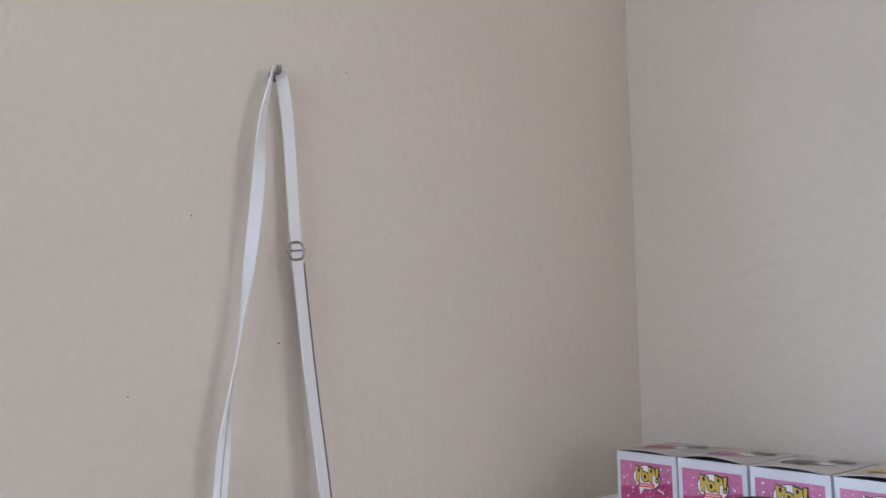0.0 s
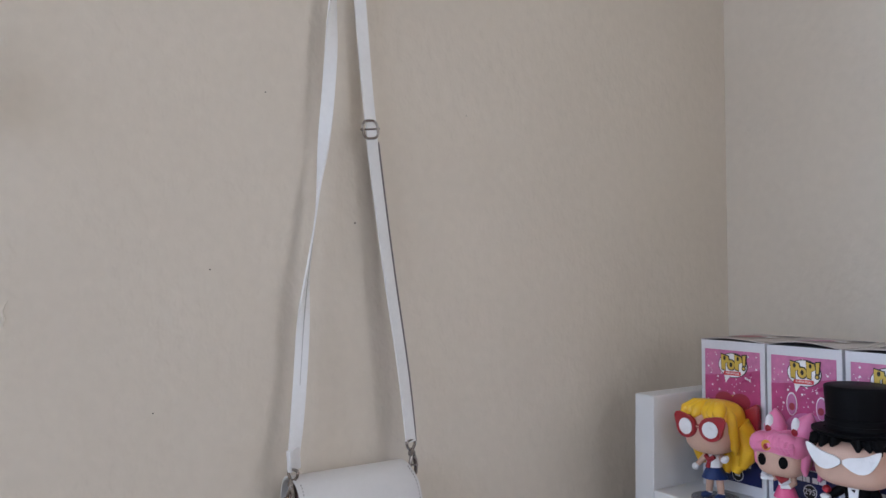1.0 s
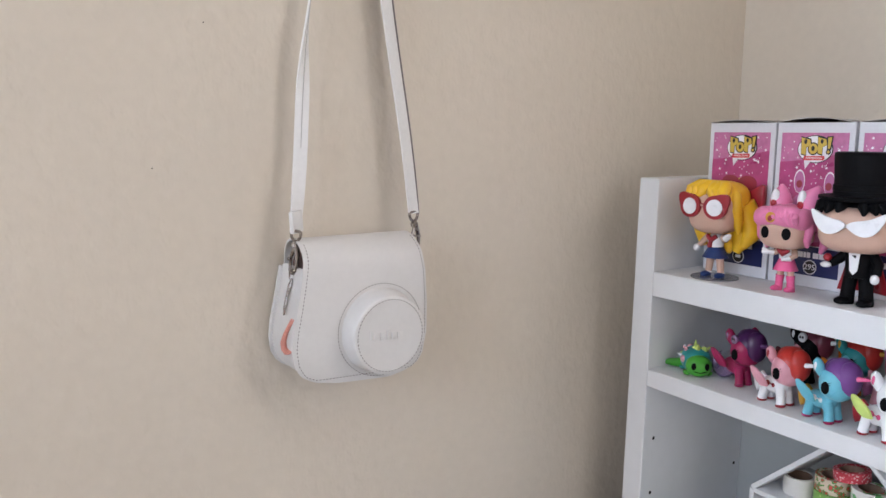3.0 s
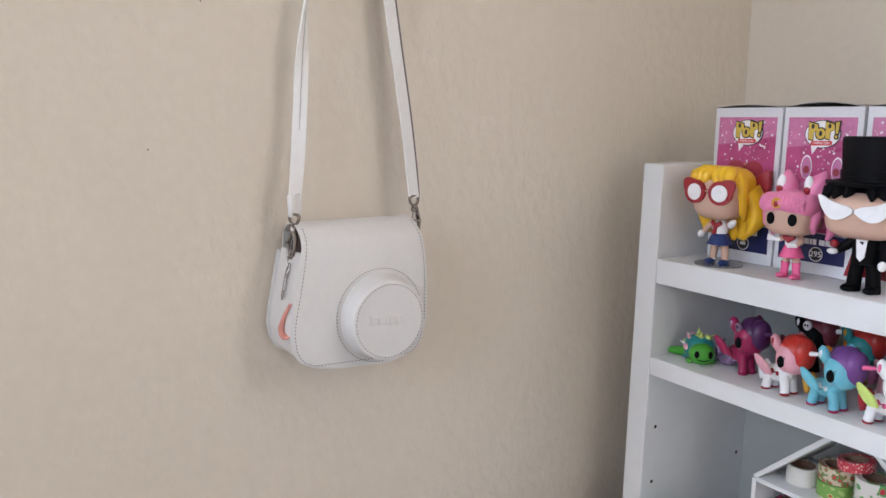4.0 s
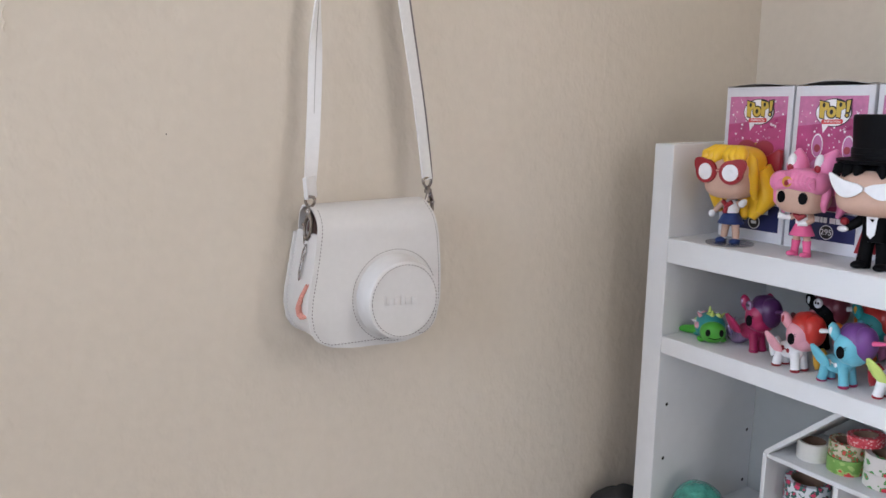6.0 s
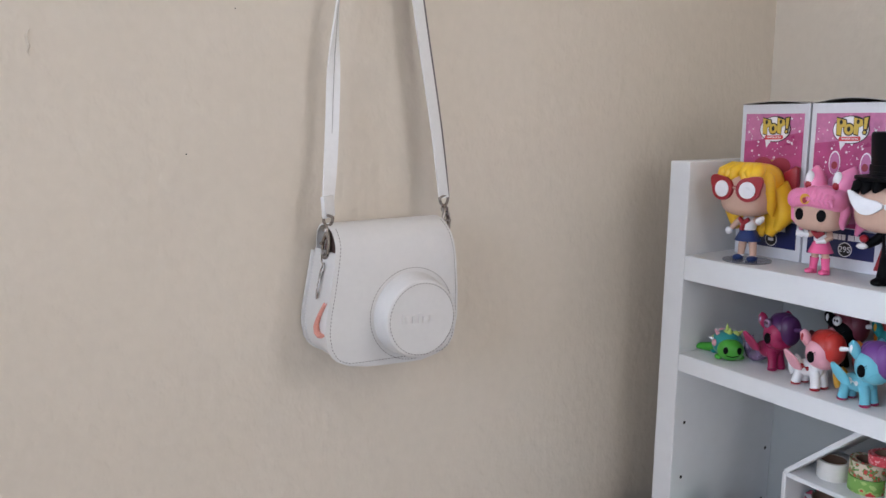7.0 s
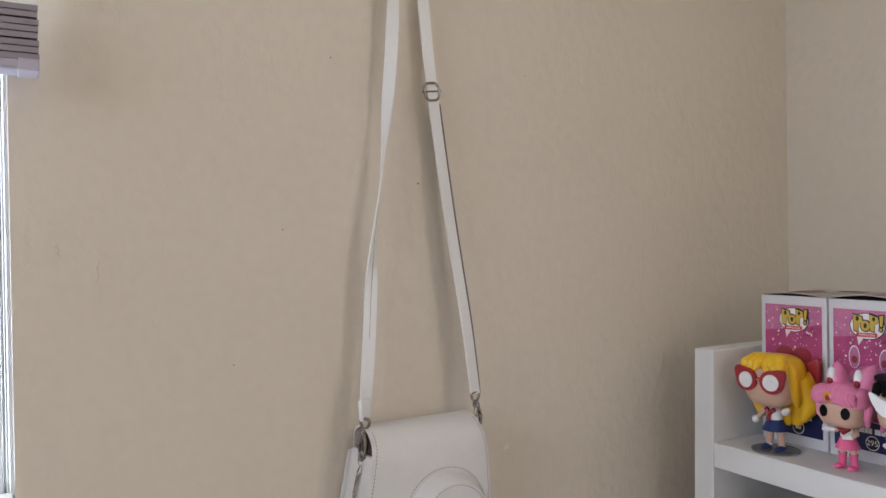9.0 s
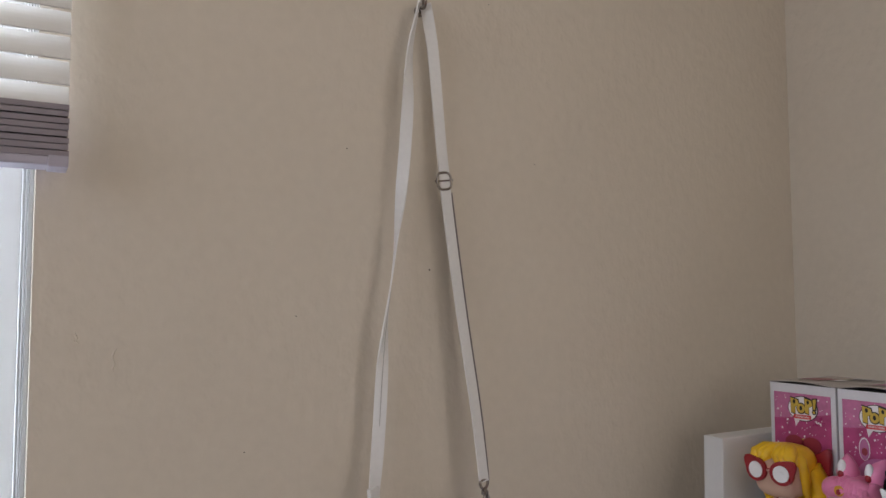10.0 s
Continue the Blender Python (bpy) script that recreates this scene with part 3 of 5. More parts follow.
bm = loop_bar([Vector(p) for p in ((-0.6325, -0.0330, 1.2310), (-0.6345, -0.0348, 1.2240), (-0.6362, -0.0335, 1.2190), (-0.6398, -0.0338, 1.2050), (-0.6405, -0.0325, 1.1990), (-0.6400, -0.0312, 1.2050),
                                   (-0.6366, -0.0312, 1.2190), (-0.6350, -0.0300, 1.2240))], 0.00075)
blob(bm, (-0.6366, -0.0325, 1.2185), (0.0012, 0.0020, 0.0014), 1, 0, 10, 8)
part("zip_pull", bm, METAL, case, "", smooth=True)
bm = bmesh.new()
cpts = [(-0.6380, -0.0475, 1.1985), (-0.6398, -0.0445, 1.1930), (-0.6415, -0.0400, 1.1860), (-0.6440, -0.0385, 1.1780), (-0.6440, -0.0400, 1.1725), (-0.6430, -0.0440, 1.1700), (-0.6420, -0.0480, 1.1710)]
arr = np.array(cpts)
tt = np.linspace(0, len(arr) - 1, 140)
fine = [Vector([np.interp(t, range(len(arr)), arr[:, k]) for k in range(3)]) for t in tt]
for ph in (0, 2.094, 4.189):
    tube(bm, [p + Vector((0.0015 * math.cos(t * 9 + ph), 0.0019 * math.sin(t * 9 + ph), 0.0009 * math.cos(t * 9 + ph))) for p, t in zip(fine, tt)], 0.00105, seg=7)
part("wrist_cord", bm, CORAL, case, "braided coral-red cord loop", smooth=True)
bm = bmesh.new()
gl = [(interp(LEFT, z) + 0.0009, -0.0095, z) for z in np.linspace(1.236, 1.15, 40)]
part("stitching", stitches(gl, (-1, 0, 0)), STRAP, case)

# hook
hook = thing("wall_hook", -0.5650, 0, 1.742, "small dark nickel hook screwed into the wall", "hook")
bm = bmesh.new()
tube(bm, [(0, 0.0, 0.001), (0, -0.0030, 0.001), (0, -0.0045, 0.001), (0, -0.0046, 0.001)], [0.0056, 0.0056, 0.0040, 0.001], seg=24)
part("back_plate", bm, METAL, hook, smooth=True)
bm = bmesh.new()
tube(bm, [(0, -0.003, 0.002), (-0.001, -0.008, 0.0015), (-0.002, -0.014, 0.001), (-0.004, -0.019, 0.0005), (-0.0052, -0.0215, 0.002), (-0.0058, -0.0222, 0.0052)], [0.0024, 0.0024, 0.0024, 0.0024, 0.0026, 0.0026], seg=12)
part("arm", bm, METAL, hook, smooth=True)


# ---- cartons on the top board ----
def plain(name, color, rough=0.4, **k):
    return material(name, color, rough, grain=k.pop("grain", 0.02), blotch=k.pop("blotch", 0.03), blotch_scale=30, scale=300, **k)


CARD = plain("white_carton", (0.66, 0.66, 0.69), 0.4)
SLITSHADE = plain("carton_slit_shade", (0.03, 0.03, 0.035), 0.7)
MAGENTA = material("magenta_print", (0.42, 0.060, 0.190), 0.3, grain=0.10, scale=120, blotch=0.16, blotch_scale=45)
PINKART = material("pink_print", (0.52, 0.170, 0.330), 0.3, grain=0.12, scale=140, blotch=0.16, blotch_scale=50)
NAVY = plain("navy_print", (0.010, 0.016, 0.085), 0.3)
INK = plain("black_ink", (0.015, 0.014, 0.016), 0.35)
YELLOWINK = plain("yellow_ink", (0.60, 0.43, 0.06), 0.35)
REDINK = plain("red_ink", (0.62, 0.06, 0.07), 0.35)
WHITEINK = plain("white_ink", (0.84, 0.83, 0.85), 0.35)
MAUVE = plain("mauve_ink", (0.50, 0.17, 0.36), 0.35)
DARKRED = plain("dark_red_ink", (0.30, 0.03, 0.05), 0.35)
OLIVE = plain("olive_yellow_ink", (0.50, 0.38, 0.04), 0.35)
TOPCARD = material("printed_lid", (0.46, 0.42, 0.40), 0.45, grain=0.06, scale=120, blotch=0.10, blotch_scale=35)
GREYINK = plain("grey_ink", (0.14, 0.13, 0.14), 0.4)
BX, BW, BH, BD = -0.201, 0.0752, 0.1535, 0.104


def disc(rx, rz, n=28, cx=0.0, cz=0.0, dent=0.0):
    return [(cx + rx * math.cos(2 * math.pi * k / n) * (1 + dent * math.sin(5 * k)), cz + rz * math.sin(2 * math.pi * k / n)) for k in range(n)]


def lettering(text, size, mat, name, parent, m):
    """Words as thin raised print."""
    cu = bpy.data.curves.new(name, "FONT")
    cu.body, cu.size, cu.extrude, cu.align_x, cu.align_y, cu.resolution_u = text, size, 0.0001, "CENTER", "CENTER", 3
    tmp = bpy.data.objects.new(name, cu)
    me = bpy.data.meshes.new_from_object(tmp)
    bpy.data.objects.remove(tmp)
    me.materials.append(mat)
    ob = new(name, me)
    ob.parent = parent
    ob.matrix_basis = m
    return ob


def carton(y0, colors, figure, number, seed, slant=0.0):
    """Window carton standing with its printed side out; y0 is the side nearer the corner."""
    rnd = random.Random(seed)
    c = thing("toy_carton", BX, y0, SHELF_TOP, f"white toy carton with {figure} and a navy band", "carton", "cartons on the top board", rz=slant)

    def place(u, v, d):
        return (-d, -u, v)

    def sl(o, thick=0.0004, base=0.0):
        return slab(bmesh.new(), o, lambda u, v, d: place(u, v, base + d), thick)

    bm = cube(0.0, BD, -BW, 0.0, 0.0003, BH, 0.0008, 2)
    # top face coloured near black, painting the shade in the slit below the lid
    for f in bm.faces:
        if f.normal.z > 0.9 and f.calc_center_median().z > BH - 0.001:
            f.material_index = 1
    part("box_body", bm, [CARD, SLITSHADE], c)
    # lid, bulging a little over a dark slit
    bow = rnd.uniform(0.0022, 0.0042)
    g = [[(q * BD * 1.0 - 0.0006, -u * BW, BH + 0.0005 + bow * math.sin(math.pi * min(1, max(0, u * 1.05 - 0.02))) * (1 - q) ** 1.4) for u in np.linspace(0, 1, 15)] for q in np.linspace(0, 1, 7)]
    lid = part("lid", sheet(bmesh.new(), g, -0.0006), TOPCARD, c, "beige printed lid, bowed up over a dark slit", smooth=True)
    for cx, cy, rx, ry, mt in ((0.045, 0.36, 0.020, 0.016, colors[2]), (0.078, 0.68, 0.011, 0.012, GREYINK), (0.05, 0.62, 0.010, 0.008, WHITEINK)):
        o = disc(rx, ry, 22, cx, -cy * BW, 0.25)
        zz = [BH + 0.0013 + bow * math.sin(math.pi * min(1, max(0, -y / BW * 1.05 - 0.02))) * (1 - x / BD) ** 1.4 for x, y in o]
        bm = bmesh.new()
        bm.faces.new([bm.verts.new((x, y, z)) for (x, y), z in zip(o, zz)])
        part("lid_print", bm, mt, lid)
    u0, u1, v0, v1 = 0.0052, 0.0700, 0.0395, 0.1440
    art = part("art_panel", sl([(u0, v0), (u1, v0), (u1, v1), (u0, v1)]), PINKART, c, "pink starry printed panel")
    curve = [(u0, v0 + 0.0002), (u1, v0 + 0.0002)] + [(u, 0.1165 + 0.010 * ((u - u0) / (u1 - u0)) ** 1.3) for u in np.linspace(u1, u0, 12)]
    part("darker_print", sl(curve, 0.0003, 0.0004), MAGENTA, art)
    part("navy_band", sl([(u0, 0.0115), (u1, 0.0115), (u1, v0 - 0.002), (u0, v0 + 0.001)], 0.0005), NAVY, c)
    bm = bmesh.new()
    for _ in range(70):
        u, v, r = rnd.uniform(u0 + 0.002, u1 - 0.002), rnd.uniform(0.09, v1 - 0.003), rnd.choice((0.0005, 0.0007, 0.0007, 0.0010, 0.0016))
        star = [(u + r * (1 if k % 2 else 0.45) * math.cos(k * math.pi / 5), v + r * (1 if k % 2 else 0.45) * math.sin(k * math.pi / 5)) for k in range(10)]
        slab(bm, star, lambda a, b, d: place(a, b, 0.0008 + d), 0.0001)
    part("star_print", bm, WHITEINK, art)
    # printed figure as plain shapes
    hc, fc, oc = colors
    if seed == 1:
        shapes = [(disc(0.0190, 0.0300, 26, 0.0400, 0.0690), hc, 0.0008), (disc(0.0110, 0.0085, 18, 0.0290, 0.0930), oc, 0.0012), (disc(0.0110, 0.0085, 18, 0.0485, 0.0930), oc, 0.0012),
                  (disc(0.0155, 0.0150, 22, 0.0400, 0.0700), fc, 0.0016)]
    elif seed == 2:
        shapes = [(disc(0.0260, 0.0240, 26, 0.0420, 0.0680), hc, 0.0008), (disc(0.0055, 0.0110, 16, 0.0265, 0.0990), WHITEINK, 0.0010), (disc(0.0055, 0.0110, 16, 0.0560, 0.0980), WHITEINK, 0.0010),
                  (disc(0.0047, 0.0100, 16, 0.0266, 0.0985), MAUVE, 0.0012), (disc(0.0047, 0.0100, 16, 0.0560, 0.0975), MAUVE, 0.0012), (disc(0.0030, 0.0036, 14, 0.0270, 0.0965), DARKRED, 0.0016), (disc(0.0030, 0.0036, 14, 0.0555, 0.0955), DARKRED, 0.0016), (disc(0.0190, 0.0130, 22, 0.0420, 0.0560), fc, 0.0014),
                  (disc(0.0038, 0.0045, 12, 0.0420, 0.0790), YELLOWINK, 0.0016)]
    else:
        shapes = [(disc(0.0240, 0.0250, 26, 0.0400, 0.0700), hc, 0.0008), (disc(0.0170, 0.0130, 22, 0.0400, 0.0580), fc, 0.0014), (disc(0.0280, 0.0040, 18, 0.0400, 0.0900), oc, 0.0018)]
    for o, mt, base in shapes:
        part("figure_print", sl([(max(u0, min(u1, u)), max(v0, v)) for u, v in o], 0.0002, base), mt, art)
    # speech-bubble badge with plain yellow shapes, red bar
    bu, bv = 0.0395, 0.1290
    tail = [(bu - 0.0110, bv - 0.0060), (bu - 0.0085, bv - 0.0185), (bu - 0.0020, bv - 0.0090)]
    badge = part("badge", sl(disc(0.0172, 0.0128, 34, bu, bv), 0.0002, 0.0010), INK, art)
    part("badge_print", sl([(a * 1.0, b) for a, b in tail], 0.0002, 0.0011), WHITEINK, badge)
    part("badge_print", sl(disc(0.0164, 0.0120, 34, bu, bv), 0.0002, 0.0013), WHITEINK, badge)
    for mt, grow, base in ((INK, 0.0011, 0.0016), (YELLOWINK, 0.0, 0.0019)):
        bm = bmesh.new()
        flag = [(-0.50, 1.05), (0.70, 0.80), (0.86, 0.15), (0.22, -0.12), (0.20, -1.0), (-0.42, -0.86)]
        for k, (du, dv, w, h) in enumerate(((-0.0098, 0.0024, 0.0070, 0.0078), (0.0060, 0.0030, 0.0064, 0.0076))):
            slab(bm, [(bu + du + a * (w + grow), bv + dv + b * (h + grow)) for a, b in flag], lambda a, b, d: place(a, b, base + 0.00002 * k + d), 0.0002)
        slab(bm, disc(0.0044 + grow, 0.0048 + grow, 20, bu - 0.0014, bv + 0.0004), lambda a, b, d: place(a, b, base + 0.00005 + d), 0.0002)
        slab(bm, [(bu + 0.0122 - grow, bv + 0.0105 + grow), (bu + 0.0158 + grow, bv + 0.0112 + grow), (bu + 0.0146 + grow, bv + 0.0008 - grow), (bu + 0.0126 - grow, bv + 0.0006 - grow)], lambda a, b, d: place(a, b, base + 0.00007 + d), 0.0002)
        slab(bm, disc(0.0013 + grow, 0.0014 + grow, 12, bu + 0.0132, bv - 0.0022), lambda a, b, d: place(a, b, base + 0.00009 + d), 0.0002)
        part("badge_print", bm, mt, badge)
    bm = bmesh.new()
    for du, dv, r in ((-0.0090, 0.0068, 0.0015), (-0.0014, 0.0006, 0.0016), (0.0068, 0.0072, 0.0014)):
        slab(bm, disc(r, r * 1.5, 12, bu + du, bv + dv), lambda a, b, d: place(a, b, 0.0022 + d), 0.0001)
    part("badge_print", bm, INK, badge)
    part("badge_bar", sl([(bu - 0.0098, bv - 0.0104), (bu + 0.0094, bv - 0.0098), (bu + 0.0102, bv - 0.0078), (bu + 0.0096, bv - 0.0058), (bu - 0.0096, bv - 0.0064), (bu - 0.0104, bv - 0.0084)], 0.0002, 0.0020), REDINK, badge)
    turn = Matrix(((0, 0, -1, 0), (-1, 0, 0, 0), (0, 1, 0, 0), (0, 0, 0, 1)))
    lettering("ANIMATION", 0.0028, WHITEINK, "badge_print", badge, Matrix.Translation(place(bu, bv - 0.0081, 0.0023)) @ turn)
    # name bars and number roundel on the navy band
    bm = bmesh.new()
    for a, w in ((0.0140, 0.0042), (0.0188, 0.0022), (0.0216, 0.0060), (0.0300, 0.0054), (0.0360, 0.0026), (0.0392, 0.0034), (0.0452, 0.0056), (0.0514, 0.0068)):
        slab(bm, [(a, 0.0282), (a + w, 0.0281), (a + w, 0.0332), (a, 0.0333)], lambda p, q, d: place(p, q, 0.0005 + d), 0.0002)
    part("name_bars", bm, WHITEINK, c)
    part("roundel", sl(disc(0.0066, 0.0068, 28, 0.0430, 0.0195), 0.0002, 0.0005), WHITEINK, c)
    part("roundel_print", sl(disc(0.0058, 0.0060, 28, 0.0430, 0.0195), 0.0002, 0.0007), INK, c)
    if number:
        lettering(number, 0.0076, WHITEINK, "roundel_number", c, Matrix.Translation(place(0.0430, 0.0195, 0.0010)) @ turn)
    else:
        part("roundel_bar", sl([(0.0400, 0.0180), (0.0460, 0.0180), (0.0460, 0.0210), (0.0400, 0.0210)], 0.0002, 0.0009), WHITEINK, c)
    return c


carton(-0.1140, (OLIVE, MAUVE, DARKRED), "pink yellow-haired print", "", 1)
carton(-0.1912, (MAUVE, PINKART, MAUVE), "pink mauve-haired print", "295", 2, slant=0.4)
carton(-0.2695, (INK, PINKART, INK), "pink dark-hatted print", "", 3, slant=-0.3)
carton(-0.3470, (MAUVE, PINKART, OLIVE), "pink mauve print", "", 5)
carton(-0.4245, (OLIVE, PINKART, MAUVE), "pink olive print", "", 7)

# ---- vinyl figurines ----
def vinyl(name, color, rough=0.33, **k):
    return material(name, color, rough, grain=0.02, scale=200, blotch=0.04, blotch_scale=60, bump=0.0001, bump_scale=600, **k)


SKIN = vinyl("skin_vinyl", (0.58, 0.38, 0.29), 0.5)
YEL = vinyl("yellow_vinyl", (0.80, 0.48, 0.012))
RED = vinyl("red_vinyl", (0.30, 0.014, 0.024), 0.3)
BRIGHTRED = vinyl("bright_red_vinyl", (0.44, 0.026, 0.018))
BLU = vinyl("blue_vinyl", (0.012, 0.035, 0.15))
WHT = vinyl("white_vinyl_toy", (0.82, 0.82, 0.84), 0.3)
PNK = vinyl("pink_vinyl", (0.76, 0.23, 0.42))
PALE = vinyl("pale_pink_vinyl", (0.66, 0.32, 0.38))
HOT = vinyl("hot_pink_vinyl", (0.74, 0.12, 0.29), 0.25)
BLK = vinyl("black_vinyl", (0.004, 0.004, 0.005), 0.5, spec=0.07)
GRN = vinyl("green_vinyl", (0.07, 0.34, 0.03))
TEAL = vinyl("teal_vinyl", (0.03, 0.26, 0.26))
SKY = vinyl("sky_blue_vinyl", (0.16, 0.48, 0.60))
PUR = vinyl("purple_vinyl", (0.16, 0.055, 0.24))
DPUR = vinyl("dark_purple_vinyl", (0.06, 0.014, 0.08))
CRIM = vinyl("crimson_vinyl", (0.30, 0.010, 0.075))
SILV = vinyl("violet_silver", (0.40, 0.28, 0.48), 0.25, metal=0.7)
GOLD = vinyl("gold_vinyl", (0.65, 0.34, 0.04), 0.3, metal=0.4)
MAR = vinyl("maroon_vinyl", (0.16, 0.03, 0.05))
LIME = vinyl("lime_vinyl", (0.55, 0.68, 0.18))
ORG = vinyl("orange_vinyl", (0.80, 0.24, 0.02))
CLEAR = material("clear_acrylic", (0.42, 0.42, 0.44), 0.15, trans=0.6)


def toy(name, x, y, z, rz, label, mats, category, group, build):
    """One-piece vinyl toy; forward is +x, its left +y before turning."""
    bm = bmesh.new()
    build(bm)
    bmesh.ops.recalc_face_normals(bm, faces=bm.faces)
    ob = finish(bm, name, mats, None, True, 60)
    ob.matrix_world = pose(x, y, z, 0, 0, rz)
    return tagged(ob, label, category, group)


def lens_plate(bm, c, rx, rz, mi, yaw=0.0, thick=0.0012, tip=0.0, n=24):
    """Oval plate facing forward; tip pulls its outer upper corner out."""
    m = pose(*c, 0, 0, yaw)
    o = []
    for k in range(n):
        a = 2 * math.pi * k / n
        u, v = rx * math.cos(a), rz * math.sin(a)
        if tip and u * tip > 0 and v > 0:
            s = (abs(u) / rx) * (v / rz) * 1.6
            u += math.copysign(abs(tip) * s, tip)
            v += abs(tip) * 0.75 * s
        o.append((u, v))
    slab(bm, o, lambda u, v, d: m @ Vector((d, u, v)), thick, mi)


def girl(bm):
    # skin 0, yellow 1, red 2, white 3, blue 4, clear 5, dark 6
    blob(bm, (0.003, 0, 0.0665), (0.0235, 0.0255, 0.0215), 0.66, 0, 36, 22)
    blob(bm, (-0.0050, 0, 0.0765), (0.0255, 0.0272, 0.0200), 0.74, 1, 36, 20)
    for k, y in enumerate((-0.0205, -0.0140, -0.0075, 0.0065, 0.0130, 0.0205)):   # fringe fanning from a parting
        tube(bm, [(-0.004, y * 0.3, 0.0915), (0.012, y * 0.72, 0.0905), (0.0215, y, 0.0865), (0.0240, y * 1.18, 0.0810 - 0.0012 * (k % 2))], [0.0055, 0.0078, 0.0066, 0.0016], 1, 12)
    for s in (-1, 1):                                                 # side locks
        tube(bm, [(0.002, s * 0.0170, 0.0900), (0.005, s * 0.0225, 0.0840), (0.005, s * 0.0248, 0.070), (0.001, s * 0.0245, 0.056), (-0.003, s * 0.024, 0.046)], [0.0030, 0.0060, 0.0066, 0.0056, 0.0015], 1, 14)
    for s, lo in ((-1.25, 0.030), (-0.8, 0.034), (-0.4, 0.030), (0.3, 0.025), (0.9, 0.026), (1.3, 0.032)):   # long back hair
        tube(bm, [(-0.012, s * 0.016, 0.074), (-0.019, s * 0.021, 0.056), (-0.017, s * 0.0225, lo + 0.014), (-0.011, s * 0.019, lo)], [0.0125, 0.0130, 0.0115, 0.0040], 1, 14)
    # red cat-eye glasses with white lenses
    for s in (-1, 1):
        lens_plate(bm, (0.0250, s * 0.0150, 0.0725), 0.0132, 0.0115, 2, s * 6, 0.0032, s * 0.0060)
        lens_plate(bm, (0.0282, s * 0.0150, 0.0722), 0.0088, 0.0080, 3, s * 6, 0.0008)
    box(bm, 0.0255, 0.0284, -0.005, 0.005, 0.0720, 0.0755, 0.001, 1, 2)
    # bow behind the head
    for s in (-1, 1):
        m = pose(-0.0290, 0.013, 0.0800, 0, 0, 0)
        slab(bm, [(0.0, 0.003), (s * 0.010, 0.0080), (s * 0.021, 0.0140), (s * 0.0245, 0.0125), (s * 0.0250, 0.0), (s * 0.0240, -0.0125), (s * 0.0205, -0.0135), (s * 0.010, -0.0070), (0.0, -0.003)], lambda u, v, d: m @ Vector((d, u, v)), 0.0075, 2, 0.0018)
    blob(bm, (-0.024, 0.013, 0.080), (0.006, 0.005, 0.006), 1, 2, 10, 8)
    bmesh.ops.scale(bm, vec=(0.95, 0.92, 1.0), verts=bm.verts)
    # body
    tube(bm, [(0, 0, 0.046), (0, 0, 0.040), (0.0005, 0, 0.0345), (0, 0, 0.030)], [0.0035, 0.0080, 0.0078, 0.0068], 3, 14)
    tube(bm, [(0.0078, -0.005, 0.0425), (0.0088, 0, 0.0385), (0.0078, 0.005, 0.0425)], [0.0022, 0.003, 0.0022], 2, 8)
    tube(bm, [(0.0084, 0, 0.039), (0.0086, -0.002, 0.0315)], [0.0018, 0.0026], 2, 6)
    tube(bm, [(0, 0, 0.0315), (0, 0, 0.0285), (0, 0, 0.0205), (0, 0, 0.0200)], [0.0070, 0.0088, 0.0128, 0.0100], 4, 20)
    for s in (-1, 1):
        tube(bm, [(0, s * 0.005, 0.0225), (0.0, s * 0.0062, 0.012), (0.0, s * 0.0070, 0.004)], [0.0040, 0.0036, 0.0030], 0, 10)
        tube(bm, [(0.0, s * 0.0070, 0.0058), (0.0, s * 0.0070, 0.0045)], 0.0034, 3, 10)
        blob(bm, (0.003, s * 0.0078, 0.0030), (0.0072, 0.0042, 0.0030), 0.9, 4, 12, 8)
    tube(bm, [(0, -0.008, 0.0415), (0.002, -0.0130, 0.0360), (0.005, -0.0160, 0.0310)], [0.0036, 0.0030, 0.0026], 0, 10)
    blob(bm, (0.0065, -0.0175, 0.0290), (0.0036, 0.0036, 0.0038), 1, 3, 10, 8)
    tube(bm, [(0, 0.008, 0.0415), (0.003, 0.0125, 0.0395), (0.009, 0.0165, 0.0415)], [0.0036, 0.0030, 0.0026], 0, 10)
    tube(bm, [(0.009, 0.0165, 0.0415), (0.012, 0.0205, 0.0438), (0.014, 0.0235, 0.0460)], [0.0034, 0.0034, 0.0018], 3, 10)
    bmesh.ops.create_cone(bm, cap_ends=True, segments=40, radius1=0.0230, radius2=0.0230, depth=0.0012, matrix=pose(0.001, 0.001, 0.0006))
    for f in bm.faces:
        if f.calc_center_median().z < 0.00125 and all(v.co.z < 0.0013 for v in f.verts):
            f.material_index = 5


toy("figurine", -0.2330, -0.1535, SHELF_TOP, 183, "yellow-haired vinyl figurine with red glasses and blue skirt", [SKIN, YEL, RED, WHT, BLU, CLEAR], "figurine", "figurines on the top board", girl)


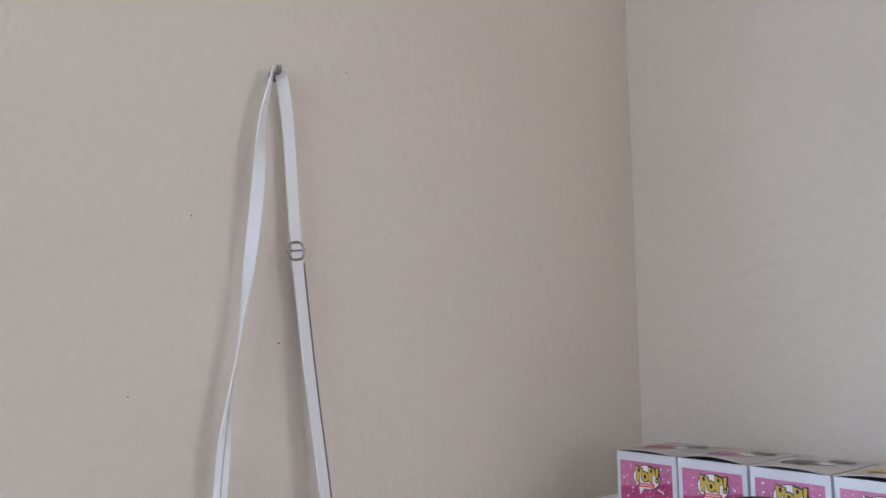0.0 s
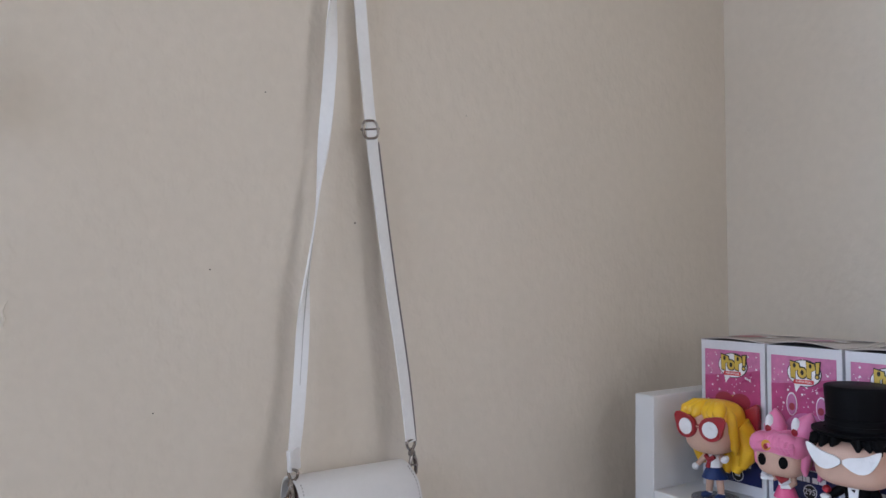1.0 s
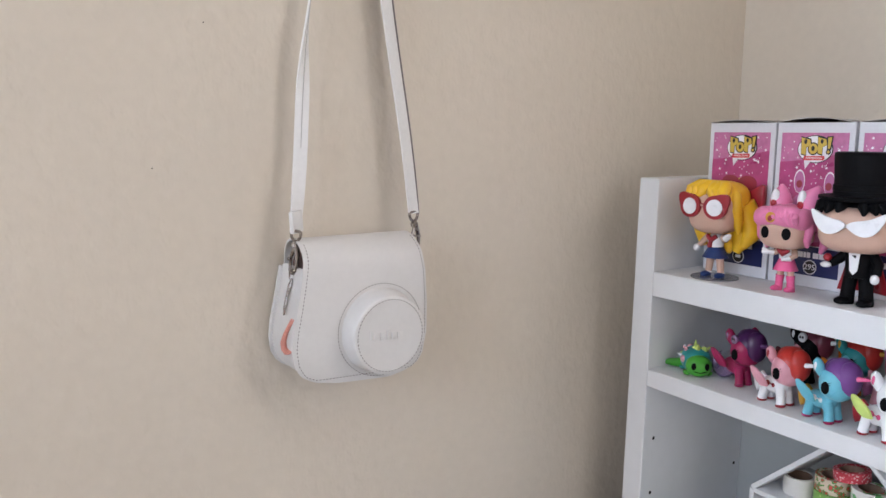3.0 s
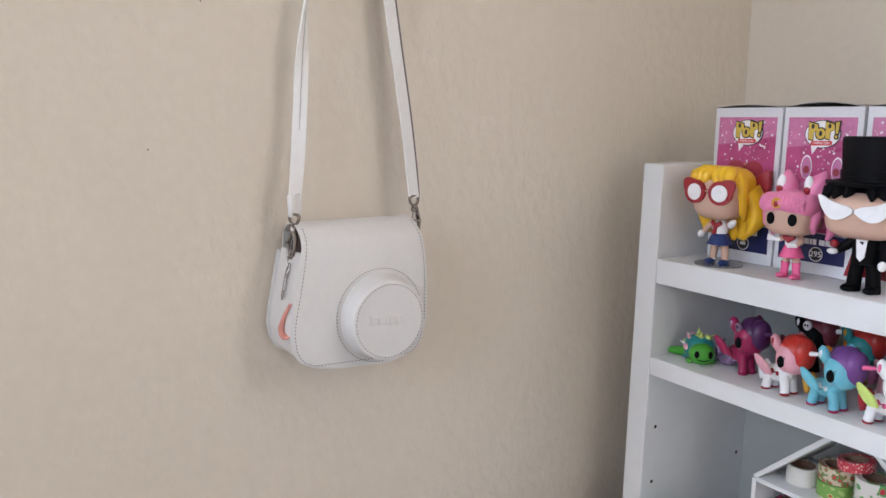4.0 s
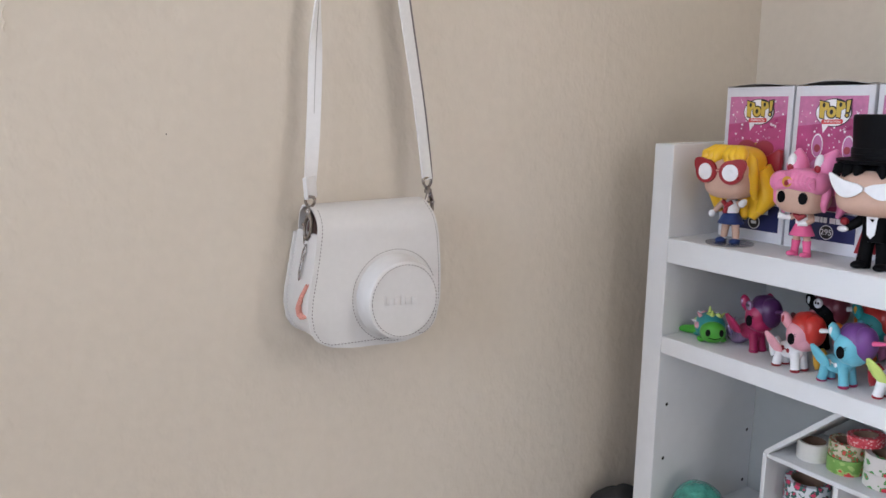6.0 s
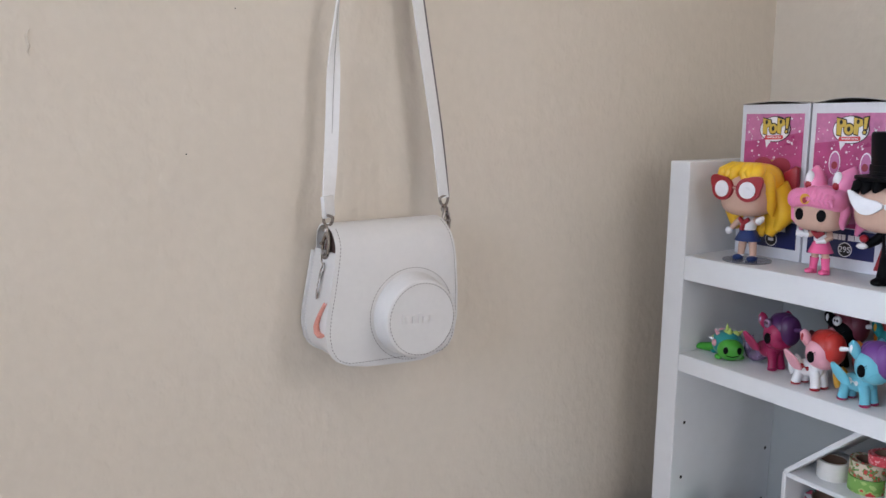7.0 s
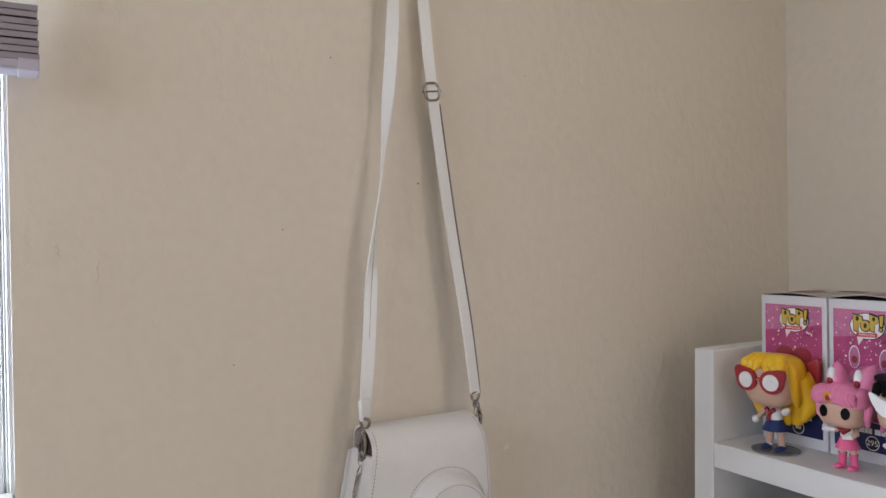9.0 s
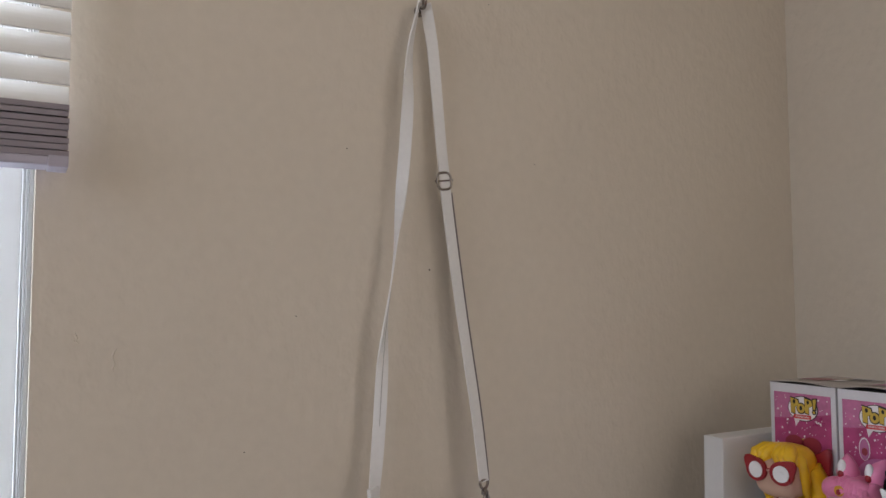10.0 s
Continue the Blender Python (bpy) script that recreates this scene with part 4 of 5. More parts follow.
def pink_doll(bm):
    # skin 0, pink 1, hot pink 2, white 3, gold 4, red 5, black 6
    blob(bm, (0.003, 0, 0.0580), (0.0250, 0.0275, 0.0190), 0.62, 0, 32, 18)
    blob(bm, (-0.0035, 0, 0.0665), (0.0260, 0.0295, 0.0150), 0.72, 1, 32, 16)
    tube(bm, [(0.018, -0.0265, 0.0650), (0.0255, -0.0140, 0.0690), (0.0275, -0.004, 0.0705), (0.0268, 0.010, 0.0695), (0.018, 0.0265, 0.0650)], [0.0050, 0.0064, 0.0060, 0.0066, 0.0050], 1, 12)
    for k in range(7):                                                # locks swept back from the tiara
        tube(bm, [(0.0275, -0.005, 0.0725), (0.0215, 0.001 + 0.0034 * k, 0.0782 - 0.0007 * k), (0.009, 0.006 + 0.0034 * k, 0.0795 - 0.0014 * k), (-0.014, 0.008 + 0.0030 * k, 0.0770 - 0.0022 * k)], [0.0026, 0.0046, 0.0050, 0.0034], 1, 10)
    for k in range(4):
        tube(bm, [(0.0275, -0.007, 0.0725), (0.0215, -0.009 - 0.0036 * k, 0.0775 - 0.0008 * k), (0.007, -0.010 - 0.0042 * k, 0.0785 - 0.0018 * k), (-0.014, -0.009 - 0.0040 * k, 0.0765 - 0.0026 * k)], [0.0026, 0.0044, 0.0048, 0.0034], 1, 10)
    blob(bm, (0.0200, -0.0165, 0.0715), (0.0100, 0.0125, 0.0085), 0.95, 1, 20, 12)   # fringe rolls either side of the tiara
    blob(bm, (0.0205, 0.0115, 0.0730), (0.0110, 0.0165, 0.0098), 0.95, 1, 24, 14)
    for k in range(6):
        y = -0.0010 + 0.0046 * k
        tube(bm, [(0.016, y, 0.0800 - 0.0002 * k * k), (0.0275, y * 1.05, 0.0768 - 0.0002 * k * k), (0.0310, y * 1.12, 0.0715), (0.0280, y * 1.15, 0.0650)], [0.0036, 0.0044, 0.0042, 0.0018], 1, 12)
    for s in (-1, 1):                                                 # big side rolls
        blob(bm, (0.0120, s * 0.0235, 0.0700), (0.0170, 0.0110, 0.0105), 0.95, 1, 20, 12)
    for s in (-1, 1):
        tube(bm, [(0.006, s * 0.027, 0.070), (0.008, s * 0.0295, 0.060), (0.010, s * 0.0285, 0.050), (0.006, s * 0.0270, 0.0455), (0.003, s * 0.0285, 0.049)], [0.006, 0.0058, 0.0044, 0.0034, 0.002], 1, 10)
        # bun cones with white and red facings
        lean = 0.0 if s < 0 else 0.010
        bz = Vector((-0.004, s * 0.0145 + lean * 0.4, 0.0790))
        tube(bm, [bz, bz + Vector((0, lean * 0.3, 0.006)), bz + Vector((-0.001, s * 0.0005 + lean * 0.6, 0.0130)), bz + Vector((-0.002, s * 0.001 + lean * 0.9, 0.0190)), bz + Vector((-0.002, s * 0.001 + lean, 0.0230))], [0.0120, 0.0128, 0.0100, 0.0056, 0.0015], 1, 18)
        blob(bm, bz + Vector((0.0088, -0.002, 0.0085)), (0.0048, 0.0056, 0.0100), 1, 3, 16, 12)
        blob(bm, bz + Vector((0.0118, -0.002, 0.0045)), (0.0030, 0.0040, 0.0042), 1, 5, 14, 10)
        # low tails behind
        tube(bm, [(-0.014, s * 0.024, 0.072), (-0.018, s * 0.034, 0.060), (-0.016, s * 0.037, 0.046), (-0.012, s * 0.033, 0.036)], [0.007, 0.0085, 0.0065, 0.002], 1, 12)
        lens_plate(bm, (0.0265, s * 0.0130, 0.0560), 0.0050, 0.0058, 6, s * 8, 0.0016)
    lens_plate(bm, (0.0315, -0.004, 0.0715), 0.0060, 0.0052, 4, 0, 0.0020)
    lens_plate(bm, (0.0335, -0.004, 0.0705), 0.0026, 0.0028, 5, 0, 0.0012)
    bmesh.ops.scale(bm, vec=(0.82, 0.76, 0.92), space=Matrix.Translation((0, 0, -0.0440)), verts=bm.verts)
    tube(bm, [(0, 0, 0.046), (0, 0, 0.037), (0, 0, 0.031), (0, 0, 0.0275)], [0.003, 0.0066, 0.0064, 0.0056], 3, 14)
    tube(bm, [(0.0062, -0.005, 0.0390), (0.0075, 0, 0.0355), (0.0062, 0.005, 0.0390)], [0.0024, 0.0032, 0.0024], 5, 8)
    tube(bm, [(0, 0, 0.0300), (0, 0, 0.027), (0, 0, 0.0195), (0, 0, 0.0190)], [0.0062, 0.0076, 0.0108, 0.0085], 2, 20)
    for s in (-1, 1):
        tube(bm, [(0, s * 0.0042, 0.021), (0, s * 0.0052, 0.0140)], [0.0034, 0.0030], 0, 10)
        tube(bm, [(0, s * 0.0050, 0.0145), (0, s * 0.0055, 0.008), (0, s * 0.0060, 0.002), (0, s * 0.0060, 0.0)], [0.0040, 0.0034, 0.0038, 0.0038], 2, 12)
        blob(bm, (0.0045, s * 0.0064, 0.0024), (0.0062, 0.0036, 0.0024), 0.9, 2, 12, 8)
    tube(bm, [(0, 0.0066, 0.0375), (0.004, 0.0100, 0.0340), (0.007, 0.0070, 0.0315)], [0.003, 0.0026, 0.0022], 0, 8)
    tube(bm, [(0, -0.0066, 0.0375), (0.004, -0.0105, 0.0345)], [0.003, 0.0026], 0, 8)
    for a, b in (((0.004, -0.0105, 0.0345), (0.008, -0.0150, 0.0355)), ((0.007, -0.0140, 0.0350), (0.009, -0.0190, 0.0385)), ((0.007, -0.0140, 0.0350), (0.010, -0.0190, 0.0350)), ((0.006, 0.0070, 0.0315), (0.011, 0.001, 0.0300))):
        tube(bm, [a, b], [0.0028, 0.0014], 3, 8)


toy("figurine", -0.2330, -0.2305, SHELF_TOP, 184, "pink-haired vinyl figurine with pink skirt and boots", [SKIN, PNK, HOT, WHT, GOLD, RED, BLK], "figurine", "figurines on the top board", pink_doll)


def hat_doll(bm):
    # skin 0, black 1, white 2, red 3
    blob(bm, (0.003, 0, 0.0650), (0.0265, 0.0300, 0.0200), 0.62, 0, 32, 18)
    blob(bm, (-0.005, 0, 0.0760), (0.0265, 0.0315, 0.0155), 0.7, 1, 32, 16)
    for k, y in enumerate((-0.024, -0.017, -0.009, 0.010, 0.018, 0.025)):
        tube(bm, [(0.008, y * 0.9, 0.089), (0.0255, y, 0.0845), (0.0282, y * 1.05 + 0.001 * (k - 2), 0.0795 - 0.0015 * (k % 2))], [0.005, 0.0050, 0.0012], 1, 8)
    for s in (-1, 1):
        tube(bm, [(0.000, s * 0.029, 0.084), (-0.002, s * 0.0318, 0.070), (0.000, s * 0.0305, 0.056)], [0.007, 0.0062, 0.0015], 1, 10)
    # white winged eye mask
    for s in (-1, 1):
        m = pose(0.0305, s * 0.0005, 0.0700, 0, 0, s * 5)
        o = [(0.0, 0.0020), (s * 0.006, 0.0052), (s * 0.014, 0.0062), (s * 0.023, 0.0088), (s * 0.0365, 0.0165), (s * 0.0345, 0.0080), (s * 0.0300, -0.0010), (s * 0.0240, -0.0078), (s * 0.0160, -0.0100), (s * 0.0080, -0.0075), (0.0, -0.0015)]
        o = [(0.82 * u, 0.82 * v - 0.001) for u, v in o]
        for _ in range(2):                                            # round the outline off, the tip and nose kept
            o = [q for i, (u, v) in enumerate(o) for q in (((u, v),) if i in (0, len(o) - 1) else ((0.75 * u + 0.25 * o[i - 1][0], 0.75 * v + 0.25 * o[i - 1][1]), (0.75 * u + 0.25 * o[i + 1][0], 0.75 * v + 0.25 * o[i + 1][1])))]
        slab(bm, o, lambda u, v, d: m @ Vector((d, u, v)), 0.0022, 2)
    # top hat
    tube(bm, [(-0.003, 0, 0.0885), (-0.003, 0, 0.0895), (-0.003, 0, 0.0915), (-0.003, 0, 0.0925)], [0.0355, 0.0368, 0.0368, 0.030], 1, 44)
    tube(bm, [(-0.003, 0, 0.0920), (-0.003, 0, 0.0960), (-0.003, 0, 0.0962), (-0.003, 0, 0.1010), (-0.003, 0, 0.1012), (-0.003, 0, 0.1255), (-0.003, 0, 0.1275), (-0.003, 0, 0.1282)], [0.0262, 0.0258, 0.0264, 0.0262, 0.0252, 0.0268, 0.0264, 0.0250], 1, 44)
    # suit
    tube(bm, [(0, 0, 0.049), (0, 0, 0.043), (0, 0, 0.033), (0, 0, 0.0240), (0, 0, 0.0235)], [0.005, 0.0115, 0.0105, 0.0112, 0.009], 1, 18)
    slab(bm, [(-0.0045, 0.0455), (0.0045, 0.0455), (0.0030, 0.0300), (0.0, 0.0265), (-0.0030, 0.0300)], lambda u, v, d: (0.0090 + d, u, v), 0.0022, 2)
    for s in (-1, 1):
        tube(bm, [(0, s * 0.0056, 0.0260), (0, s * 0.0072, 0.0130), (0, s * 0.0080, 0.002), (0, s * 0.0080, 0.0)], [0.0058, 0.0056, 0.0062, 0.0060], 1, 14)
        blob(bm, (0.006, s * 0.0090, 0.0032), (0.0100, 0.0052, 0.0032), 0.85, 1, 14, 8)
    tube(bm, [(0, -0.010, 0.0435), (0.001, -0.0165, 0.0370), (0.006, -0.0215, 0.0330)], [0.0045, 0.0042, 0.0036], 1, 10)
    blob(bm, (0.008, -0.0240, 0.0320), (0.0042, 0.0046, 0.0026), 1, 2, 10, 8)
    blob(bm, (0.008, -0.0230, 0.0385), (0.0036, 0.0036, 0.0034), 1, 3, 10, 8)
    tube(bm, [(0, 0.010, 0.0435), (0.003, 0.0165, 0.0360), (0.006, 0.0165, 0.0280)], [0.0045, 0.0042, 0.0036], 1, 10)
    blob(bm, (0.0085, 0.0165, 0.0245), (0.0036, 0.0036, 0.0042), 1, 2, 10, 8)
    # cape behind: dark outside, red lining towards the front
    g = [[(-0.012 - 0.004 * math.cos(w * 3) - 0.002 * q, w * (0.011 + 0.010 * q), 0.045 - 0.036 * q) for w in np.linspace(-1, 1, 13)] for q in np.linspace(0, 1, 7)]
    sheet(bm, g, 0.0010, 3)


toy("figurine", -0.2330, -0.2970, SHELF_TOP, 186, "black top-hatted vinyl figurine with a white mask and suit", [SKIN, BLK, WHT, RED], "figurine", "figurines on the top board", hat_doll)


def pony(body, head, mane, hoof, wing, horn, spots, tail, scale=1.0, badge=False, fin=False):
    """Material slots: 0 body, 1 head, 2 mane, 3 hoof, 4 wing, 5 horn, 6 spot, 7 tail, 8 eye."""
    def build(bm):
        blob(bm, (-0.002, 0, 0.0195), (0.0180, 0.0100, 0.0090), 0.88, 0, 26, 16)
        for sx, sy in ((1, 1), (1, -1)) if fin else ((1, 1), (1, -1), (-1, 1), (-1, -1)):
            tube(bm, [(sx * 0.0105 - 0.002, sy * 0.0046, 0.0190), (sx * 0.0130 - 0.002, sy * 0.0054, 0.0105), (sx * 0.0142 - 0.002, sy * 0.0062, 0.0045), (sx * 0.0146 - 0.002, sy * 0.0064, 0.0022)], [0.0066, 0.0054, 0.0052, 0.0056], 0, 14)
            tube(bm, [(sx * 0.0146 - 0.002, sy * 0.0064, 0.0024), (sx * 0.0147 - 0.002, sy * 0.0064, 0.0006), (sx * 0.0147 - 0.002, sy * 0.0064, 0.0)], [0.0057, 0.0058, 0.0050], 3, 14)
        tube(bm, [(0.007, 0, 0.0200), (0.0105, 0, 0.0280), (0.0130, 0, 0.036)], [0.0088, 0.0076, 0.0095], 0, 14)
        for s in (-1, 1):
            m = pose(0, s * 0.0085, 0, s * -20, 0, 6)
            leaf = [(0.0010, 0.0225), (-0.0002, 0.0285), (-0.0045, 0.0345), (-0.0110, 0.0400), (-0.0165, 0.0432), (-0.0192, 0.0425), (-0.0196, 0.0385), (-0.0176, 0.0320), (-0.0138, 0.0262), (-0.0085, 0.0218)]
            slab(bm, leaf, lambda u, v, d: m @ Vector((u, s * d, v)), 0.0036, 4, 0.0012)
            if not fin:
                for k in range(3):
                    c = (-0.0135 + 0.0078 * k, s * (0.0092 + 0.0008 * (k == 1)), 0.0205 + 0.0014 * (k % 2))
                    blob(bm, c, (0.0033 - 0.0006 * (k == 2), 0.0011, 0.0030 - 0.0005 * (k == 2)), 1, 6, 12, 6)
                tube(bm, [(-0.0135, s * 0.0100, 0.0215), (-0.0058, s * 0.0108, 0.0228), (0.0022, s * 0.0102, 0.0212)], 0.0006, 6, 6)
        before = set(bm.verts)
        blob(bm, (0.0150, 0, 0.0395), (0.0178, 0.0175, 0.0160), 0.88, 1, 32, 20)
        blob(bm, (0.0225, 0, 0.0335), (0.0112, 0.0132, 0.0096), 0.92, 1, 24, 14)
        # smooth mane like a cap over the crown, rolled down the far side of the face
        blob(bm, (0.0165, 0.0040, 0.0480), (0.0186, 0.0172, 0.0140), 0.95, 2, 32, 20, Euler((radians(14), radians(16), 0)))
        blob(bm, (0.0270, 0.0065, 0.0455), (0.0128, 0.0135, 0.0165), 0.95, 2, 28, 18)
        blob(bm, (0.0010, 0.0060, 0.0450), (0.0125, 0.0125, 0.0150), 0.95, 2, 28, 18)
        for s in (-1, 1):
            tube(bm, [(0.0050, s * 0.0115, 0.0465), (0.0030, s * 0.0150, 0.0535), (0.0012, s * 0.0162, 0.0590), (0.0006, s * 0.0162, 0.0618)], [0.0044, 0.0060, 0.0044, 0.0008], 1, 14)
            blob(bm, (0.0042, s * 0.0196, 0.0545), (0.0022, 0.0016, 0.0040), 1, 6, 10, 8)
            lens = pose(0.0205, s * 0.0158, 0.0372, 0, 0, s * 66)
            slab(bm, disc(0.0048, 0.0060, 22), lambda u, v, d: lens @ Vector((d, u, v)), 0.0018, 8, 0.0005)
            for q in (0.0, 0.0022):
                slab(bm, [(s * -0.0030, 0.0036 - q), (s * -0.0024, 0.0046 - q), (s * -0.0066, 0.0066 - q)], lambda u, v, d: lens @ Vector((d, u, v)), 0.0014, 8)
        tube(bm, [(0.0340, 0.006, 0.0480), (0.0450, 0.0105, 0.0500), (0.0550, 0.0145, 0.0515)], [0.0028, 0.0022, 0.0008], 5, 10)
        if badge:
            lens = pose(0.0150, -0.0125, 0.0525, 0, 0, -78)
            slab(bm, disc(0.0052, 0.0050, 20), lambda u, v, d: lens @ Vector((d, u, v)), 0.0050, 6, 0.0010)
            for du in (-0.0018, 0.0018):
                slab(bm, disc(0.0012, 0.0015, 10, du, 0.0006), lambda u, v, d: lens @ Vector((0.0046 + d, u, v)), 0.0008, 8)
        bmesh.ops.rotate(bm, verts=[v for v in bm.verts if v not in before], cent=(0.010, 0, 0.038), matrix=Matrix.Rotation(radians(-18), 3, "Z"))
        if fin:                                     # banded fish tail lying on the board, fluke up
            tube(bm, [(-0.008, 0, 0.0190), (-0.0180, 0, 0.0120), (-0.0260, 0, 0.0080), (-0.0340, 0, 0.0085), (-0.0385, 0, 0.0135), (-0.0400, 0, 0.0190)], [0.0095, 0.0098, 0.0078, 0.0062, 0.0046, 0.0030], 7, 16)
            for k in range(3):
                tube(bm, [(-0.0135 - 0.006 * k, 0, 0.0152 - 0.0030 * k), (-0.0155 - 0.006 * k, 0, 0.0140 - 0.0028 * k)], 0.0101 - 0.0010 * k, 6, 16)
            for s in (-1, 1):
                slab(bm, [(-0.0385, 0.0170), (-0.0385 + s * 0.0050, 0.0215), (-0.0390 + s * 0.0098, 0.0300), (-0.0395 + s * 0.0040, 0.0272), (-0.0400, 0.0235)], lambda u, v, d: (u, d - 0.0015, v), 0.0030, 7, 0.0008)
        else:
            tube(bm, [(-0.0185, 0, 0.0220), (-0.0240, 0, 0.0240), (-0.0285, 0, 0.0190), (-0.0285, 0, 0.0110), (-0.0320, 0, 0.0065)], [0.0034, 0.0056, 0.0070, 0.0054, 0.0012], 7, 12)
        bmesh.ops.scale(bm, vec=(scale * 0.80, scale * 0.95, scale), verts=bm.verts)
    return build, [body, head, mane, hoof, wing, horn, spots, tail, BLK]


def stand_pony(x, y, rz, label, *colors, scale=1.0, badge=False, fin=False):
    build, mats = pony(*colors, scale=scale, badge=badge, fin=fin)
    return toy("toy_pony", x, y, SHELF_MID, rz, label, mats, "toy", "toy ponies on the middle board", build)


stand_pony(-0.2200, -0.1775, -97, "crimson toy pony with dark purple mane and silvery tail", CRIM, CRIM, DPUR, CRIM, CRIM, DPUR, SILV, SILV, scale=0.92, badge=True, fin=True)
stand_pony(-0.2380, -0.2345, -97, "white and pink toy pony with a red mane", WHT, PALE, BRIGHTRED, RED, PALE, WHT, RED, WHT, scale=0.90)
stand_pony(-0.2400, -0.2815, -96, "sky-blue toy pony with a purple mane", SKY, SKY, PUR, CRIM, SKY, HOT, WHT, GOLD, scale=0.92)
stand_pony(-0.2400, -0.3315, -97, "white toy pony with pink flowers and red tail", WHT, WHT, WHT, RED, LIME, PALE, HOT, RED, scale=0.94)
stand_pony(-0.2390, -0.3840, -96, "pale pink toy pony beside the white one", PALE, PALE, PUR, RED, WHT, WHT, HOT, PUR, scale=0.92)
stand_pony(-0.1620, -0.2080, -84, "black toy pony with maroon mane in the back row", BLK, BLK, MAR, BLK, MAR, WHT, WHT, MAR, scale=0.95, badge=True)
stand_pony(-0.1600, -0.2540, -84, "orange-red toy pony with a teal head in the back row", ORG, TEAL, BRIGHTRED, GOLD, ORG, GOLD, GOLD, BRIGHTRED, scale=0.95)
stand_pony(-0.1620, -0.3000, -84, "mauve toy pony with a white horn in the back row", PALE, MAUVE, MAUVE, WHT, PALE, WHT, WHT, MAUVE, scale=0.95)


def dino(bm):
    # green 0, teal 1, lime 2, white 3, black 4, pink 5
    blob(bm, (-0.006, 0, 0.0150), (0.0200, 0.0175, 0.0150), 0.95, 1, 26, 16)
    blob(bm, (0.0120, 0, 0.0120), (0.0115, 0.0150, 0.0120), 0.95, 0, 24, 14)
    tube(bm, [(-0.014, -0.006, 0.008), (-0.022, -0.016, 0.0055), (-0.028, -0.026, 0.0045), (-0.0315, -0.034, 0.0030)], [0.0080, 0.0055, 0.0042, 0.0012], 0, 12)
    blob(bm, (-0.004, 0, 0.021), (0.011, 0.010, 0.010), 1, 2, 16, 10)
    for k, (x, y, z, m) in enumerate(((-0.004, -0.012, 0.0265, 5), (-0.004, 0.012, 0.0265, 2), (0.003, 0.0, 0.0300, 2), (-0.010, 0.0, 0.0305, 2), (-0.018, -0.008, 0.024, 3), (-0.018, 0.009, 0.024, 3), (-0.006, 0.016, 0.018, 3), (-0.006, -0.016, 0.019, 3))):
        p = Vector((x, y, z))
        d = (p - Vector((-0.006, 0, 0.012))).normalized()
        tube(bm, [p - d * 0.003, p + d * 0.0062], [0.0034, 0.0003], m, 8)
    for s in (-1, 1):
        m = pose(0.0210, s * 0.0070, 0.0135, 0, 0, s * 32)
        slab(bm, disc(0.0027, 0.0040, 16), lambda u, v, d: m @ Vector((d, u, v)), 0.0018, 4)
        blob(bm, (0.008, s * 0.012, 0.003), (0.006, 0.005, 0.003), 1, 0, 10, 8)
        blob(bm, (-0.016, s * 0.012, 0.003), (0.006, 0.005, 0.003), 1, 1, 10, 8)
    tube(bm, [(0.0215, -0.0070, 0.0078), (0.0236, 0, 0.0066), (0.0215, 0.0070, 0.0078)], 0.0005, 4, 6)
    for x, y, z, m in ((-0.012, -0.0135, 0.0185, 2), (0.000, -0.0150, 0.0165, 5), (-0.016, -0.0050, 0.0255, 5), (-0.001, 0.008, 0.0268, 2)):   # painted patches
        blob(bm, (x, y, z), (0.0046, 0.0042, 0.0042), 1, m, 12, 8)
    bmesh.ops.scale(bm, vec=(0.88, 0.88, 0.92), verts=bm.verts)


toy("toy_dinosaur", -0.2290, -0.1355, SHELF_MID, 230, "small green and teal spiky toy dinosaur", [GRN, TEAL, LIME, WHT, BLK, PALE], "toy", "", dino)


# ---- lower compartment: house-shaped rack with rolls of tape, glass ball ----
rack = thing("display_rack", -0.2, -0.285, SHELF_LOW, "small white house-shaped rack holding rolls of tape", "rack")
RW, RE, RA, RD, RT = 0.0950, 0.1090, 0.1985, 0.095, 0.0050


def rack_panel(name, a, b, x0=0.0, x1=RD, t=RT):
    """Board between two points (y, z) of the rack's front."""
    a, b = Vector((0, *a)), Vector((0, *b))
    d = (b - a).normalized()
    n = Vector((0, -d.z, d.y)) * t / 2
    bm = bmesh.new()
    rows = [[p + Vector((x, 0, 0)) for p in (a - n, b - n, b + n, a + n)] for x in (x0, x1)]
    ring_sheet(bm, rows)
    bmesh.ops.recalc_face_normals(bm, faces=bm.faces)
    bmesh.ops.bevel(bm, geom=list(bm.edges), offset=0.0006, segments=1, affect="EDGES")
    part(name, bm, WHITE, rack)


rack_panel("side_panel", (RW, 0.0), (RW, RE))
rack_panel("side_panel", (-RW, 0.0), (-RW, RE))
rack_panel("roof_panel", (RW, RE + 0.001), (0.0, RA))
rack_panel("roof_panel", (-RW, RE + 0.001), (0.0, RA - 0.001))
rack_panel("shelf_board", (RW - 0.0026, RE - 0.001), (-RW + 0.0026, RE - 0.001))
rack_panel("base_board", (RW - 0.0026, 0.0027), (-RW + 0.0026, 0.0027))
rack_panel("divider", (0.018, 0.0054), (0.018, RE - 0.0037))


